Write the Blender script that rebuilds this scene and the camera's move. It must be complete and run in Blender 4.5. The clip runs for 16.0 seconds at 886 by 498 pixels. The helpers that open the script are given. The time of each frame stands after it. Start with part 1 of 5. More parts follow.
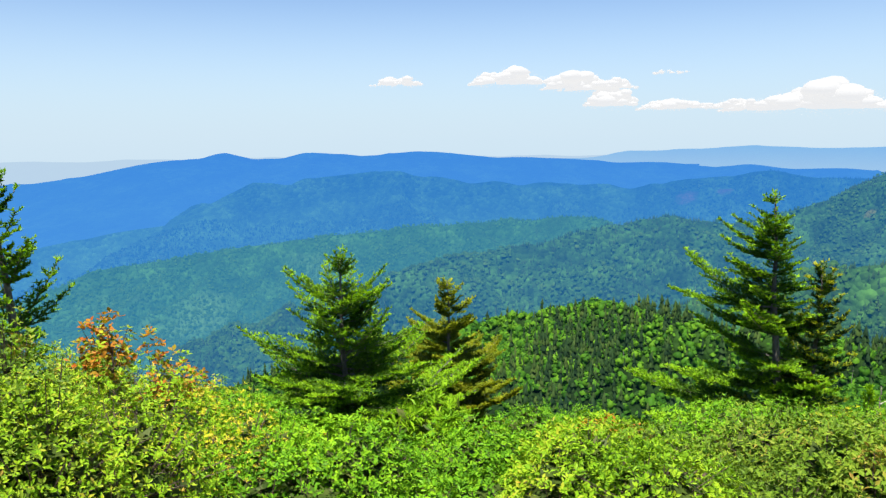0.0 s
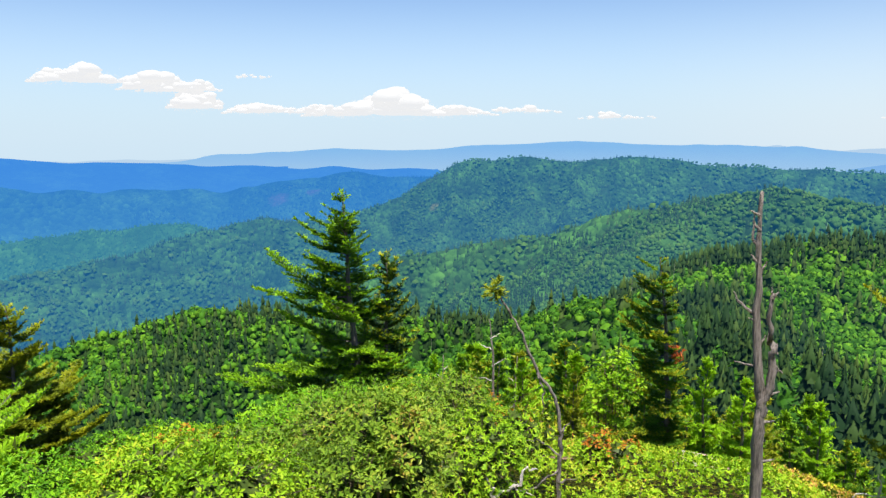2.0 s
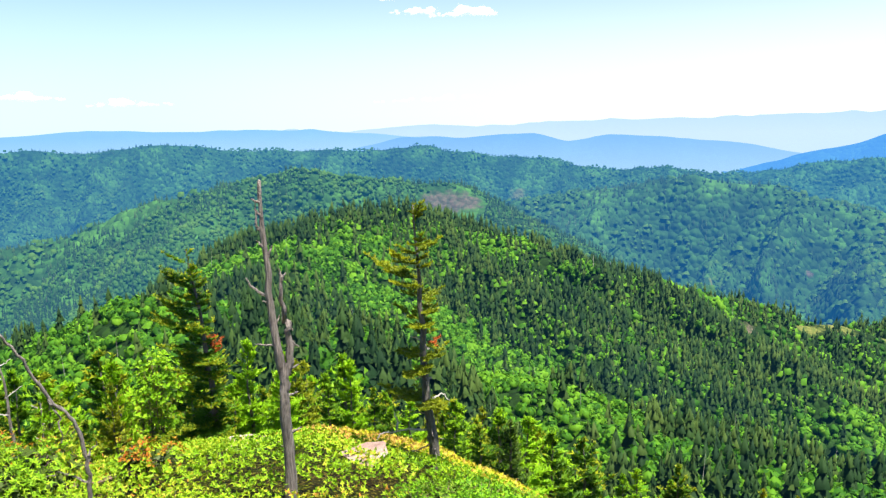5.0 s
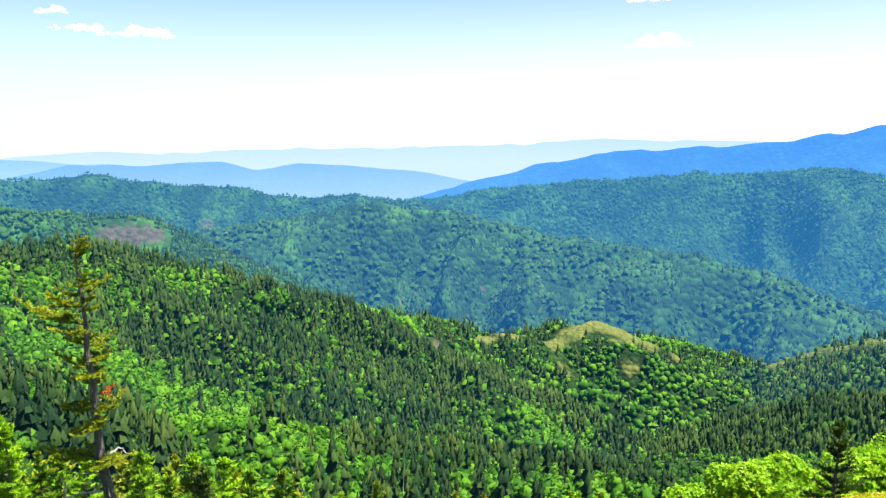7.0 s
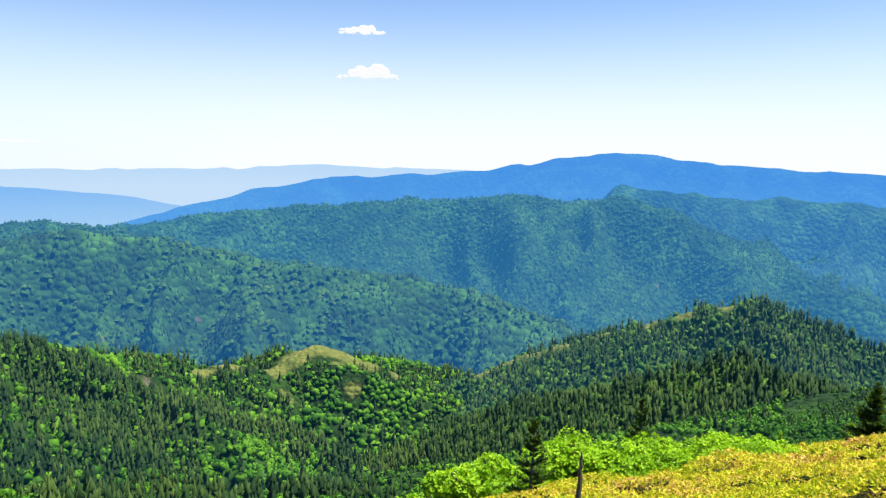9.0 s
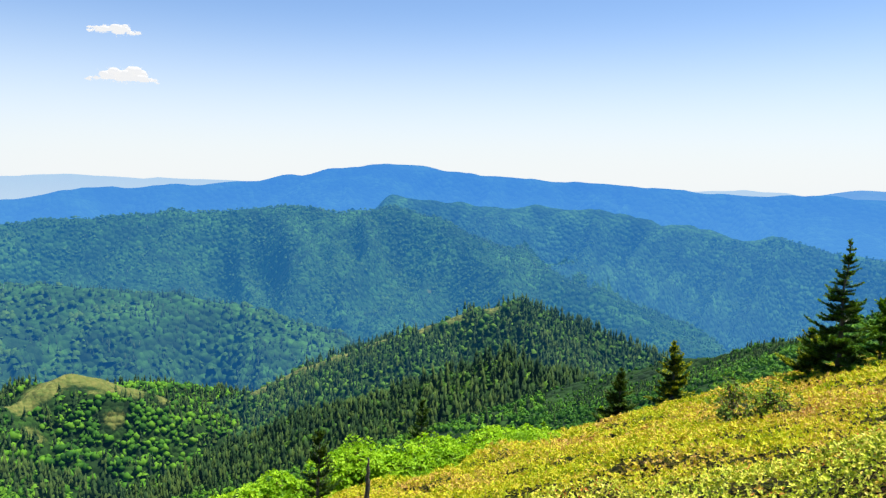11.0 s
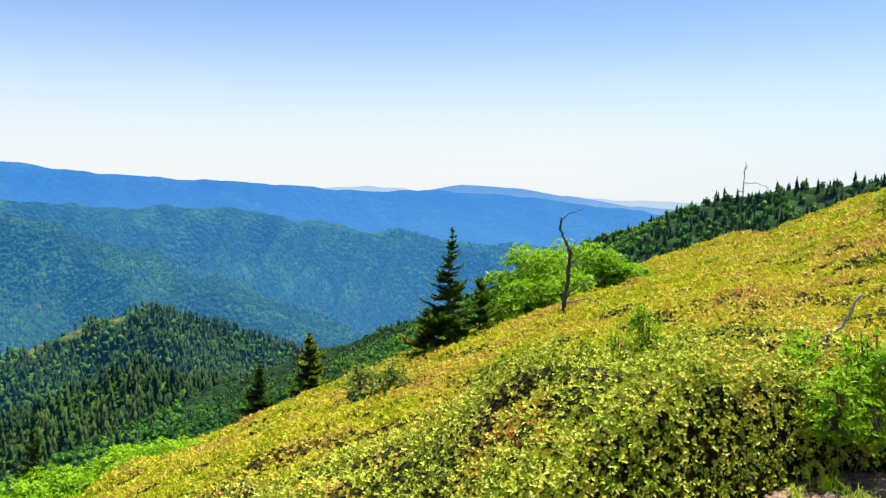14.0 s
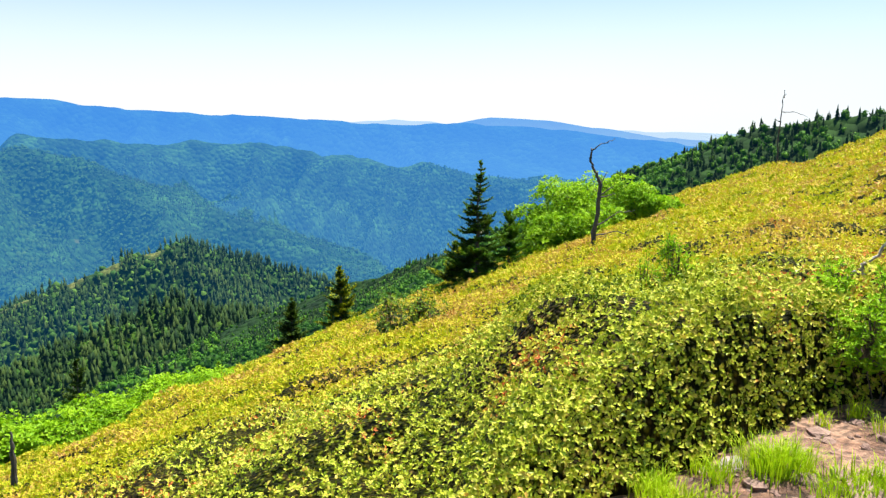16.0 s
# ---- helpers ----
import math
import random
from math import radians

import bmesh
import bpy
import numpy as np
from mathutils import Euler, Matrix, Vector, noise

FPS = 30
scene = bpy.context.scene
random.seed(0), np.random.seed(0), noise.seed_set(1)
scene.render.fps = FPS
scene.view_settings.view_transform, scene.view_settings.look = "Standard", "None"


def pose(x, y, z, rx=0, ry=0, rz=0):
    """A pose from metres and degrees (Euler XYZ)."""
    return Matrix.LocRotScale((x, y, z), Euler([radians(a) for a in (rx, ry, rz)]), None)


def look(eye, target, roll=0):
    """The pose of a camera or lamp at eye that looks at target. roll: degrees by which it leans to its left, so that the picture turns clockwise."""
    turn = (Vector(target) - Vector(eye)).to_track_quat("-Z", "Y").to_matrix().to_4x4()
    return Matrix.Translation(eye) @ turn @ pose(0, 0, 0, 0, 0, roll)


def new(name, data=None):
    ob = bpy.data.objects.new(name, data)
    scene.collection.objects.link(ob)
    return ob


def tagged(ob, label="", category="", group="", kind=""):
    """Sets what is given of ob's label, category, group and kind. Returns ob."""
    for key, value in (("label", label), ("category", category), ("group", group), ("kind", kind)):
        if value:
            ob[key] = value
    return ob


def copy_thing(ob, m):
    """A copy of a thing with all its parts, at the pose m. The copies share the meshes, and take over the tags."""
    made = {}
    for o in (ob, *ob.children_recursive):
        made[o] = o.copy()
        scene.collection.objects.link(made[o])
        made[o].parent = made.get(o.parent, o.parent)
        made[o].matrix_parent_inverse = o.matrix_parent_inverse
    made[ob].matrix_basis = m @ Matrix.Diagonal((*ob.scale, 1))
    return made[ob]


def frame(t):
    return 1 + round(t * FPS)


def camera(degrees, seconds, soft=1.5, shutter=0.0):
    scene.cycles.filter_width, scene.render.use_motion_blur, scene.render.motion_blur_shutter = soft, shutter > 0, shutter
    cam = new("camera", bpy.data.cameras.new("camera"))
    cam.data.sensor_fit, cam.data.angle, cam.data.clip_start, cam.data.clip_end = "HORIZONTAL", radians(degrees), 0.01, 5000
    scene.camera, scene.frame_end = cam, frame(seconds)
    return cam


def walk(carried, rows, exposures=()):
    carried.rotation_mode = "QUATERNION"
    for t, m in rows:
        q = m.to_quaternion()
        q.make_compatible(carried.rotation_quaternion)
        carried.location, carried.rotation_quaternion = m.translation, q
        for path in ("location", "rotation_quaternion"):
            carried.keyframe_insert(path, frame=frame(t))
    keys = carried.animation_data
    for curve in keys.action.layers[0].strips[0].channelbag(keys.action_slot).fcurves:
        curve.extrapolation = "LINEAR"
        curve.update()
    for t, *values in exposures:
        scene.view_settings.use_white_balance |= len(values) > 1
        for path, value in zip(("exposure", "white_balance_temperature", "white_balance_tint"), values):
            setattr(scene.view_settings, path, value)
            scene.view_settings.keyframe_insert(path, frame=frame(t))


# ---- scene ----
cam = camera(61.96, 16.0, 1.35)
# seconds, place in metres, heading clockwise from north, pitch and lean in degrees
WALK = [
    (0.0, -0.241, 0.227, -0.021, 0.83, -8.80, -0.45),
    (0.5, -0.164, 0.188, -0.004, 6.19, -8.54, -0.53),
    (1.0, -0.107, 0.199, -0.012, 17.74, -8.16, 0.55),
    (1.5, -0.090, 0.172, -0.026, 25.68, -8.36, 0.47),
    (2.0, -0.056, 0.128, -0.022, 31.71, -8.73, -0.27),
    (2.5, -0.033, 0.079, -0.018, 35.89, -8.70, -1.46),
    (3.0, -0.002, 0.071, -0.015, 42.38, -8.45, -1.73),
    (3.5, 0.038, 0.040, -0.019, 49.72, -8.62, -1.78),
    (3.7, 0.046, 0.031, -0.015, 52.12, -8.85, -1.90),
    (5.8, 0.076, 0.011, 0.019, 77.51, -10.39, -1.47),
    (6.0, 0.080, -0.016, 0.018, 80.40, -10.18, -1.50),
    (6.5, 0.086, -0.056, 0.020, 86.86, -9.11, -1.22),
    (7.0, 0.094, -0.083, 0.025, 90.85, -8.64, -0.61),
    (7.5, 0.116, -0.098, 0.010, 95.40, -8.51, -0.51),
    (8.0, 0.093, -0.096, 0.003, 100.24, -8.42, -0.31),
    (8.5, 0.077, -0.112, 0.022, 106.43, -7.60, 0.26),
    (9.0, 0.066, -0.113, 0.016, 112.56, -6.68, 0.77),
    (9.2, 0.067, -0.109, 0.014, 114.80, -6.45, 0.81),
    (11.3, 0.079, -0.025, 0.006, 133.41, -5.46, 0.87),
    (11.5, 0.067, -0.023, 0.013, 136.08, -5.32, 0.83),
    (12.0, 0.039, -0.009, 0.019, 142.71, -5.22, 0.89),
    (12.5, 0.019, -0.032, 0.006, 147.03, -5.73, 0.71),
    (13.0, -0.013, -0.052, 0.006, 151.09, -5.78, 0.64),
    (13.5, -0.036, -0.036, 0.014, 155.52, -5.61, 0.45),
    (14.0, -0.043, -0.042, 0.013, 157.95, -5.49, 0.53),
    (14.5, -0.045, -0.043, -0.014, 159.34, -7.23, 1.16),
    (15.0, -0.043, -0.025, -0.025, 159.48, -9.63, 1.08),
    (15.5, -0.025, -0.037, -0.014, 155.94, -10.77, -0.29),
    (16.0, -0.047, -0.066, -0.021, 155.70, -10.61, -0.05),
]

STOPS = 1.3
EXPOSURE = [(0.0, -0.17), (1.5, -0.16), (3.5, -0.06), (5.8, 0.32), (7.5, 0.32), (9.0, 0.02), (12.5, -0.11), (14.5, -0.1), (15.1, -0.07), (16.0, 0.08)]


def heading(az, el=0.0):
    """The unit vector towards a compass heading and an elevation in degrees."""
    a, e = radians(az), radians(el)
    return Vector((math.sin(a) * math.cos(e), math.cos(a) * math.cos(e), math.sin(e)))


def station(x, y, z, az, el, roll):
    eye = Vector((x, y, z))
    return look(eye, eye + heading(az, el), roll)


walk(cam, [(t, station(*row)) for t, *row in WALK], [(t, STOPS + e) for t, e in EXPOSURE])

# ---- light ----
SUN_AZ, SUN_EL = 198.0, 71.0
world = bpy.data.worlds.new("sky")
scene.world = world
world.use_nodes = True
wn = world.node_tree
sky = wn.nodes.new("ShaderNodeTexSky")
sky.sky_type, sky.sun_disc = "NISHITA", False
sky.sun_elevation, sky.sun_rotation = radians(SUN_EL), radians(SUN_AZ)
sky.altitude, sky.air_density, sky.dust_density, sky.ozone_density = 1900, 1.0, 0.15, 4.5
tint = wn.nodes.new("ShaderNodeMix")
tint.data_type, tint.blend_type = "RGBA", "MULTIPLY"
tint.inputs[0].default_value = 1.0
tint.inputs[7].default_value = (1.0, 1.03, 1.06, 1)
wn.links.new(sky.outputs[0], tint.inputs[6])
# pale summer haze low over the horizon
where = wn.nodes.new("ShaderNodeTexCoord")
parts = wn.nodes.new("ShaderNodeSeparateXYZ")
low = wn.nodes.new("ShaderNodeMapRange")
low.interpolation_type = "SMOOTHSTEP"
low.inputs["From Min"].default_value, low.inputs["From Max"].default_value = -0.01, 0.23
low.inputs["To Min"].default_value, low.inputs["To Max"].default_value = 0.95, 0.03
haze = wn.nodes.new("ShaderNodeMix")
haze.data_type = "RGBA"
# the haze is thicker and whiter to the south-east
side = wn.nodes.new("ShaderNodeVectorMath")
side.operation = "DOT_PRODUCT"
side.inputs[1].default_value = heading(135)
thick = wn.nodes.new("ShaderNodeMapRange")
thick.inputs["From Min"].default_value, thick.inputs["From Max"].default_value = 0.0, 0.85
white = wn.nodes.new("ShaderNodeMix")
white.data_type = "RGBA"
white.inputs[6].default_value, white.inputs[7].default_value = (4.1, 5.15, 6.0, 1), (5.6, 5.8, 5.9, 1)
wn.links.new(where.outputs["Generated"], side.inputs[0])
wn.links.new(side.outputs["Value"], thick.inputs["Value"])
wn.links.new(thick.outputs["Result"], white.inputs[0])
wn.links.new(white.outputs[2], haze.inputs[7])
wn.links.new(where.outputs["Generated"], parts.inputs[0])
wn.links.new(parts.outputs["Z"], low.inputs["Value"])
wn.links.new(low.outputs["Result"], haze.inputs[0])
wn.links.new(tint.outputs[2], haze.inputs[6])
wn.links.new(haze.outputs[2], wn.nodes["Background"].inputs[0])
wn.nodes["Background"].inputs[1].default_value = 0.069
sun = new("sun", bpy.data.lights.new("sun", "SUN"))
sun.data.energy, sun.data.angle, sun.data.color = 4.5, radians(0.53), (1.0, 0.96, 0.9)
sun.matrix_world = look(heading(SUN_AZ, SUN_EL) * 100, (0, 0, 0))


# ---- materials ----
def nodes(name):
    m = bpy.data.materials.new(name)
    m.use_nodes = True
    t = m.node_tree
    return m, t, t.nodes["Principled BSDF"], t.nodes["Material Output"]


def add(t, kind, **values):
    n = t.nodes.new("ShaderNode" + kind)
    for k, v in values.items():
        n.inputs[k.replace("_", " ")].default_value = v
    return n


def ramp(t, factor, stops):
    r = t.nodes.new("ShaderNodeValToRGB")
    while len(r.color_ramp.elements) < len(stops):
        r.color_ramp.elements.new(0.5)
    for e, (at, c) in zip(r.color_ramp.elements, stops):
        e.position, e.color = at, (*c, 1)
    t.links.new(factor, r.inputs[0])
    return r.outputs[0]


def noise_at(t, scale, detail=4.0, rough=0.6):
    g = t.nodes.new("ShaderNodeNewGeometry")
    n = add(t, "TexNoise", Scale=scale, Detail=detail, Roughness=rough)
    t.links.new(g.outputs["Position"], n.inputs["Vector"])
    return n.outputs["Fac"]


def mix_colour(t, factor, a, b, blend="MIX"):
    m = t.nodes.new("ShaderNodeMix")
    m.data_type, m.blend_type = "RGBA", blend
    for sock, value in ((m.inputs[0], factor), (m.inputs[6], a), (m.inputs[7], b)):
        if isinstance(value, (float, int)):
            sock.default_value = value
        elif isinstance(value, tuple):
            sock.default_value = (*value, 1)
        else:
            t.links.new(value, sock)
    return m.outputs[2]


def bump(t, p, height, strength, distance):
    b = add(t, "Bump", Strength=strength, Distance=distance)
    t.links.new(height, b.inputs["Height"])
    t.links.new(b.outputs[0], p.inputs["Normal"])


def painted_glow(t, surface, out, air, mist=None):
    """Paints haze or cloud brightness into a surface as emission. air: share, colour."""
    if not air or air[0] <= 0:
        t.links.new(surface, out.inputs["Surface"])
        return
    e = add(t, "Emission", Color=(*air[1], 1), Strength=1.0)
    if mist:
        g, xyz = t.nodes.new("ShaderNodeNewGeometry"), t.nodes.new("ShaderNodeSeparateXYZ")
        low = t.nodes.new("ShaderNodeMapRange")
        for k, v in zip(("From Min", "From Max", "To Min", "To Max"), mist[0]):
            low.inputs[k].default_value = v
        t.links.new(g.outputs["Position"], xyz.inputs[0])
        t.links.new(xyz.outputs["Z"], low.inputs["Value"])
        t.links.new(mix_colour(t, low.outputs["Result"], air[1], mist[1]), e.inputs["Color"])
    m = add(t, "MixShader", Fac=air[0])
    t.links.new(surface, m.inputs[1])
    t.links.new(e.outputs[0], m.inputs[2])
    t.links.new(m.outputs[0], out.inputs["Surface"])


def leaf_material(name, stops, patch=2.0, through_light=0.3, rough=0.45, air=None, tone=0.35):
    """Leaves: each leaf has its own tint, in patches; light shines through."""
    m, t, p, out = nodes(name)
    g = t.nodes.new("ShaderNodeNewGeometry")
    n = noise_at(t, patch, 3.0)
    both = t.nodes.new("ShaderNodeMath")
    both.operation = "MULTIPLY_ADD"
    both.inputs[1].default_value = tone
    t.links.new(g.outputs["Random Per Island"], both.inputs[0])
    shift = t.nodes.new("ShaderNodeMath")
    shift.operation = "MULTIPLY_ADD"
    shift.inputs[1].default_value, shift.inputs[2].default_value = 1.8, -0.4 - tone / 2
    t.links.new(n, shift.inputs[0])
    t.links.new(shift.outputs[0], both.inputs[2])
    c = ramp(t, both.outputs[0], stops)
    t.links.new(c, p.inputs["Base Color"])
    p.inputs["Roughness"].default_value = rough
    p.inputs["Specular IOR Level"].default_value = 0.08
    tr = t.nodes.new("ShaderNodeBsdfTranslucent")
    warm = mix_colour(t, 1.0, c, (1.0, 1.0, 0.45), "MULTIPLY")
    t.links.new(warm, tr.inputs["Color"])
    mixed = add(t, "MixShader", Fac=through_light)
    t.links.new(p.outputs[0], mixed.inputs[1])
    t.links.new(tr.outputs[0], mixed.inputs[2])
    # far foliage gets haze painted in as emission
    painted_glow(t, mixed.outputs[0], out, air)
    return m


def wood_material(name, a, b, scale=14.0):
    m, t, p, out = nodes(name)
    g = t.nodes.new("ShaderNodeTexCoord")
    mp = add(t, "Mapping", Scale=(scale, scale, scale * 0.12))
    t.links.new(g.outputs["Object"], mp.inputs["Vector"])
    n = add(t, "TexNoise", Scale=3.0, Detail=6.0, Roughness=0.7)
    t.links.new(mp.outputs[0], n.inputs["Vector"])
    t.links.new(ramp(t, n.outputs["Fac"], [(0.3, a), (0.7, b)]), p.inputs["Base Color"])
    p.inputs["Roughness"].default_value = 0.85
    bump(t, p, n.outputs["Fac"], 0.8, 0.02)
    return m


def ground_material():
    m, t, p, out = nodes("summit soil")
    n, f = noise_at(t, 2.6, 6.0, 0.7), noise_at(t, 26.0, 6.0)
    c = ramp(t, n, [(0.36, (0.07, 0.04, 0.025)), (0.47, (0.2, 0.115, 0.075)), (0.56, (0.3, 0.2, 0.14)), (0.64, (0.15, 0.085, 0.055)), (0.74, (0.08, 0.055, 0.03))])
    c = mix_colour(t, 0.8, c, ramp(t, f, [(0.35, (0.2, 0.18, 0.16)), (0.62, (1.5, 1.35, 1.2))]), "MULTIPLY")
    t.links.new(c, p.inputs["Base Color"])
    p.inputs["Roughness"].default_value = 0.95
    bump(t, p, f, 0.9, 0.03)
    return m


def heath_material():
    """The closed top of the heath: small crowded leaves, with shade painted into the gaps between them."""
    m, t, p, out = nodes("crowded heath leaves")
    g = t.nodes.new("ShaderNodeNewGeometry")
    v = add(t, "TexVoronoi", Scale=26.0, Randomness=1.0)
    t.links.new(g.outputs["Position"], v.inputs["Vector"])
    n = noise_at(t, 0.8, 3.0)
    sep = t.nodes.new("ShaderNodeSeparateColor")
    t.links.new(v.outputs["Color"], sep.inputs[0])
    mx = t.nodes.new("ShaderNodeMath")
    mx.operation = "MULTIPLY_ADD"
    mx.inputs[1].default_value = 0.55
    t.links.new(sep.outputs[0], mx.inputs[0])
    sh = t.nodes.new("ShaderNodeMath")
    sh.operation = "MULTIPLY_ADD"
    sh.inputs[1].default_value, sh.inputs[2].default_value = 1.8, -0.7
    t.links.new(n, sh.inputs[0])
    t.links.new(sh.outputs[0], mx.inputs[2])
    c = ramp(t, mx.outputs[0], HEATH_STOPS)
    # colour darkened overall and most at leaf edges, as painted gap shade
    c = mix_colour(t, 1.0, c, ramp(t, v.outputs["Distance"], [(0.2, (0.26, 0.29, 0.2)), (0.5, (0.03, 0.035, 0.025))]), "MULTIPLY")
    t.links.new(c, p.inputs["Base Color"])
    p.inputs["Roughness"].default_value = 0.7
    p.inputs["Specular IOR Level"].default_value = 0.06
    bump(t, p, v.outputs["Distance"], 1.0, -0.05)
    return m


def rock_material():
    m, t, p, out = nodes("sandstone")
    n, f = noise_at(t, 3.0, 6.0), noise_at(t, 40.0, 4.0)
    c = ramp(t, n, [(0.35, (0.20, 0.12, 0.09)), (0.55, (0.34, 0.23, 0.17)), (0.7, (0.33, 0.29, 0.25))])
    c = mix_colour(t, 0.4, c, ramp(t, f, [(0.3, (0.5, 0.5, 0.5)), (0.7, (1.3, 1.3, 1.3))]), "MULTIPLY")
    t.links.new(c, p.inputs["Base Color"])
    p.inputs["Roughness"].default_value = 0.9
    bump(t, p, f, 0.8, 0.02)
    return m


def canopy_material(name, air, size, clearing=0.0, scars=(), mist=None):
    """Wooded mountainside: mottled tree crowns, with clearings where they show."""
    m, t, p, out = nodes(name)
    g = t.nodes.new("ShaderNodeNewGeometry")
    v = add(t, "TexVoronoi", Scale=1.0 / size, Randomness=1.0)
    t.links.new(g.outputs["Position"], v.inputs["Vector"])
    n = noise_at(t, 0.12 / size, 5.0, 0.65)
    c = ramp(t, n, [(0.38, (0.018, 0.05, 0.012)), (0.5, (0.028, 0.08, 0.014)), (0.62, (0.05, 0.13, 0.018))])
    # near slopes: colour darkened to paint shade between the trees
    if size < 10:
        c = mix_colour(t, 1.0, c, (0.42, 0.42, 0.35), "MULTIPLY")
    tone = ramp(t, v.outputs["Color"], [(0.0, (0.45, 0.45, 0.48)), (1.0, (1.6, 1.6, 1.45))])
    c = mix_colour(t, 0.9, c, tone, "MULTIPLY")
    if clearing > 0:
        k = noise_at(t, 0.05 / size, 3.0, 0.5)
        f = ramp(t, k, [(0.92 - clearing, (0, 0, 0)), (1.06 - clearing, (0.85, 0.85, 0.85))])
        c = mix_colour(t, f, c, (0.1, 0.2, 0.04))
    for place, wide, a, b in scars:
        d = t.nodes.new("ShaderNodeVectorMath")
        d.operation = "DISTANCE"
        d.inputs[1].default_value = place
        t.links.new(g.outputs["Position"], d.inputs[0])
        ragged = t.nodes.new("ShaderNodeMath")
        ragged.operation = "MULTIPLY_ADD"
        ragged.inputs[1].default_value = 1.0 / wide
        t.links.new(d.outputs["Value"], ragged.inputs[0])
        t.links.new(noise_at(t, 3.0 / wide, 5.0, 0.7), ragged.inputs[2])
        f = ramp(t, ragged.outputs[0], [(0.75, (1, 1, 1)), (1.0, (0, 0, 0))])
        c = mix_colour(t, f, c, ramp(t, noise_at(t, 8.0 / wide, 4.0), [(0.35, a), (0.65, b)]))
    t.links.new(c, p.inputs["Base Color"])
    p.inputs["Roughness"].default_value = 0.9
    p.inputs["Specular IOR Level"].default_value = 0.1
    bump(t, p, v.outputs["Distance"], 0.7, -size * 0.8)
    # haze before the slope is painted in as emission
    painted_glow(t, p.outputs[0], out, air, mist)
    return m


BARK = wood_material("grey bark", (0.05, 0.042, 0.035), (0.17, 0.15, 0.125), 20)
DEADWOOD = wood_material("weathered dead wood", (0.025, 0.02, 0.017), (0.3, 0.25, 0.21), 22)
TWIGWOOD = wood_material("brown twig wood", (0.06, 0.04, 0.025), (0.16, 0.11, 0.07), 30)
SOIL, ROCK = ground_material(), rock_material()
FIR = leaf_material("fir needles", [(0.1, (0.03, 0.08, 0.008)), (0.5, (0.08, 0.18, 0.012)), (0.9, (0.16, 0.3, 0.018))], 2.2, 0.35)
OLIVE_FIR = leaf_material("olive spruce needles", [(0.1, (0.07, 0.1, 0.01)), (0.5, (0.18, 0.23, 0.016)), (0.9, (0.31, 0.34, 0.025))], 2.2, 0.35)
DARK_FIR = leaf_material("dark spruce needles", [(0.1, (0.014, 0.035, 0.012)), (0.5, (0.035, 0.085, 0.014)), (0.9, (0.1, 0.17, 0.02))], 2.2, 0.2)
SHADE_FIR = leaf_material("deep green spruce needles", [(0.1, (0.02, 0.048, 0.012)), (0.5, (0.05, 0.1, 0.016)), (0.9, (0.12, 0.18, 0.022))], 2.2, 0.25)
ORANGE_TIPS = leaf_material("orange-tinged leaf tips", [(0.15, (0.3, 0.28, 0.02)), (0.5, (0.46, 0.22, 0.025)), (0.9, (0.44, 0.12, 0.02))], 3.0, 0.35, 0.45, None, 0.8)
RUST = leaf_material("rust needles", [(0.2, (0.2, 0.04, 0.01)), (0.8, (0.42, 0.1, 0.02))], 3.0, 0.2)
HEATH_STOPS = [(0.05, (0.2, 0.27, 0.01)), (0.3, (0.43, 0.49, 0.014)), (0.5, (0.62, 0.54, 0.035)), (0.66, (0.58, 0.41, 0.08)), (0.88, (0.44, 0.28, 0.09)), (1.0, (0.5, 0.19, 0.06))]
NEAR_HEATH = leaf_material("glossy heath leaves", [(0.05, (0.08, 0.14, 0.01)), (0.3, (0.34, 0.42, 0.024)), (0.6, (0.58, 0.62, 0.07)), (0.88, (0.64, 0.52, 0.1)), (1.0, (0.54, 0.15, 0.04))], 1.0, 0.2, 0.35, None, 0.8)
LAUREL = leaf_material("heath leaves", HEATH_STOPS, 0.5, 0.32, 0.45, None, 0.5)
HEATH_GREEN = leaf_material("green heath leaves", [(0.05, (0.07, 0.16, 0.008)), (0.35, (0.19, 0.36, 0.012)), (0.7, (0.32, 0.46, 0.02)), (0.95, (0.45, 0.4, 0.04)), (1.0, (0.5, 0.22, 0.04))], 1.0, 0.28, 0.45, None, 0.6)
LIT_NEW_FIR = leaf_material("new fir shoots painted sunlit", [(0.1, (0.14, 0.3, 0.01)), (0.5, (0.24, 0.44, 0.014)), (0.9, (0.34, 0.54, 0.018))], 2.2, 0.4)
FRESH = leaf_material("fresh green leaves", [(0.1, (0.05, 0.14, 0.008)), (0.45, (0.13, 0.32, 0.012)), (0.95, (0.3, 0.52, 0.018))], 1.6, 0.28, 0.45, None, 0.6)
BRIGHT = leaf_material("bright spring leaves", [(0.1, (0.12, 0.26, 0.01)), (0.5, (0.24, 0.44, 0.015)), (0.9, (0.36, 0.56, 0.025))], 1.2, 0.4, 0.45, None, 0.75)
TAWNY = leaf_material("tawny laurel leaves", [(0.1, (0.06, 0.11, 0.012)), (0.45, (0.14, 0.25, 0.02)), (0.8, (0.26, 0.36, 0.032)), (1.0, (0.36, 0.25, 0.05))], 1.8, 0.3, 0.4, None, 0.6)
# darkened leaf colour that paints shade inside the shrubs
INNER_SHADE_LEAVES = leaf_material("inner leaves darkened as shade", [(0.1, (0.03, 0.05, 0.01)), (0.6, (0.06, 0.09, 0.014)), (1.0, (0.1, 0.1, 0.03))], 2.0, 0.1)
BLEACHED = wood_material("sun-bleached wood", (0.22, 0.18, 0.15), (0.62, 0.56, 0.5), 26)
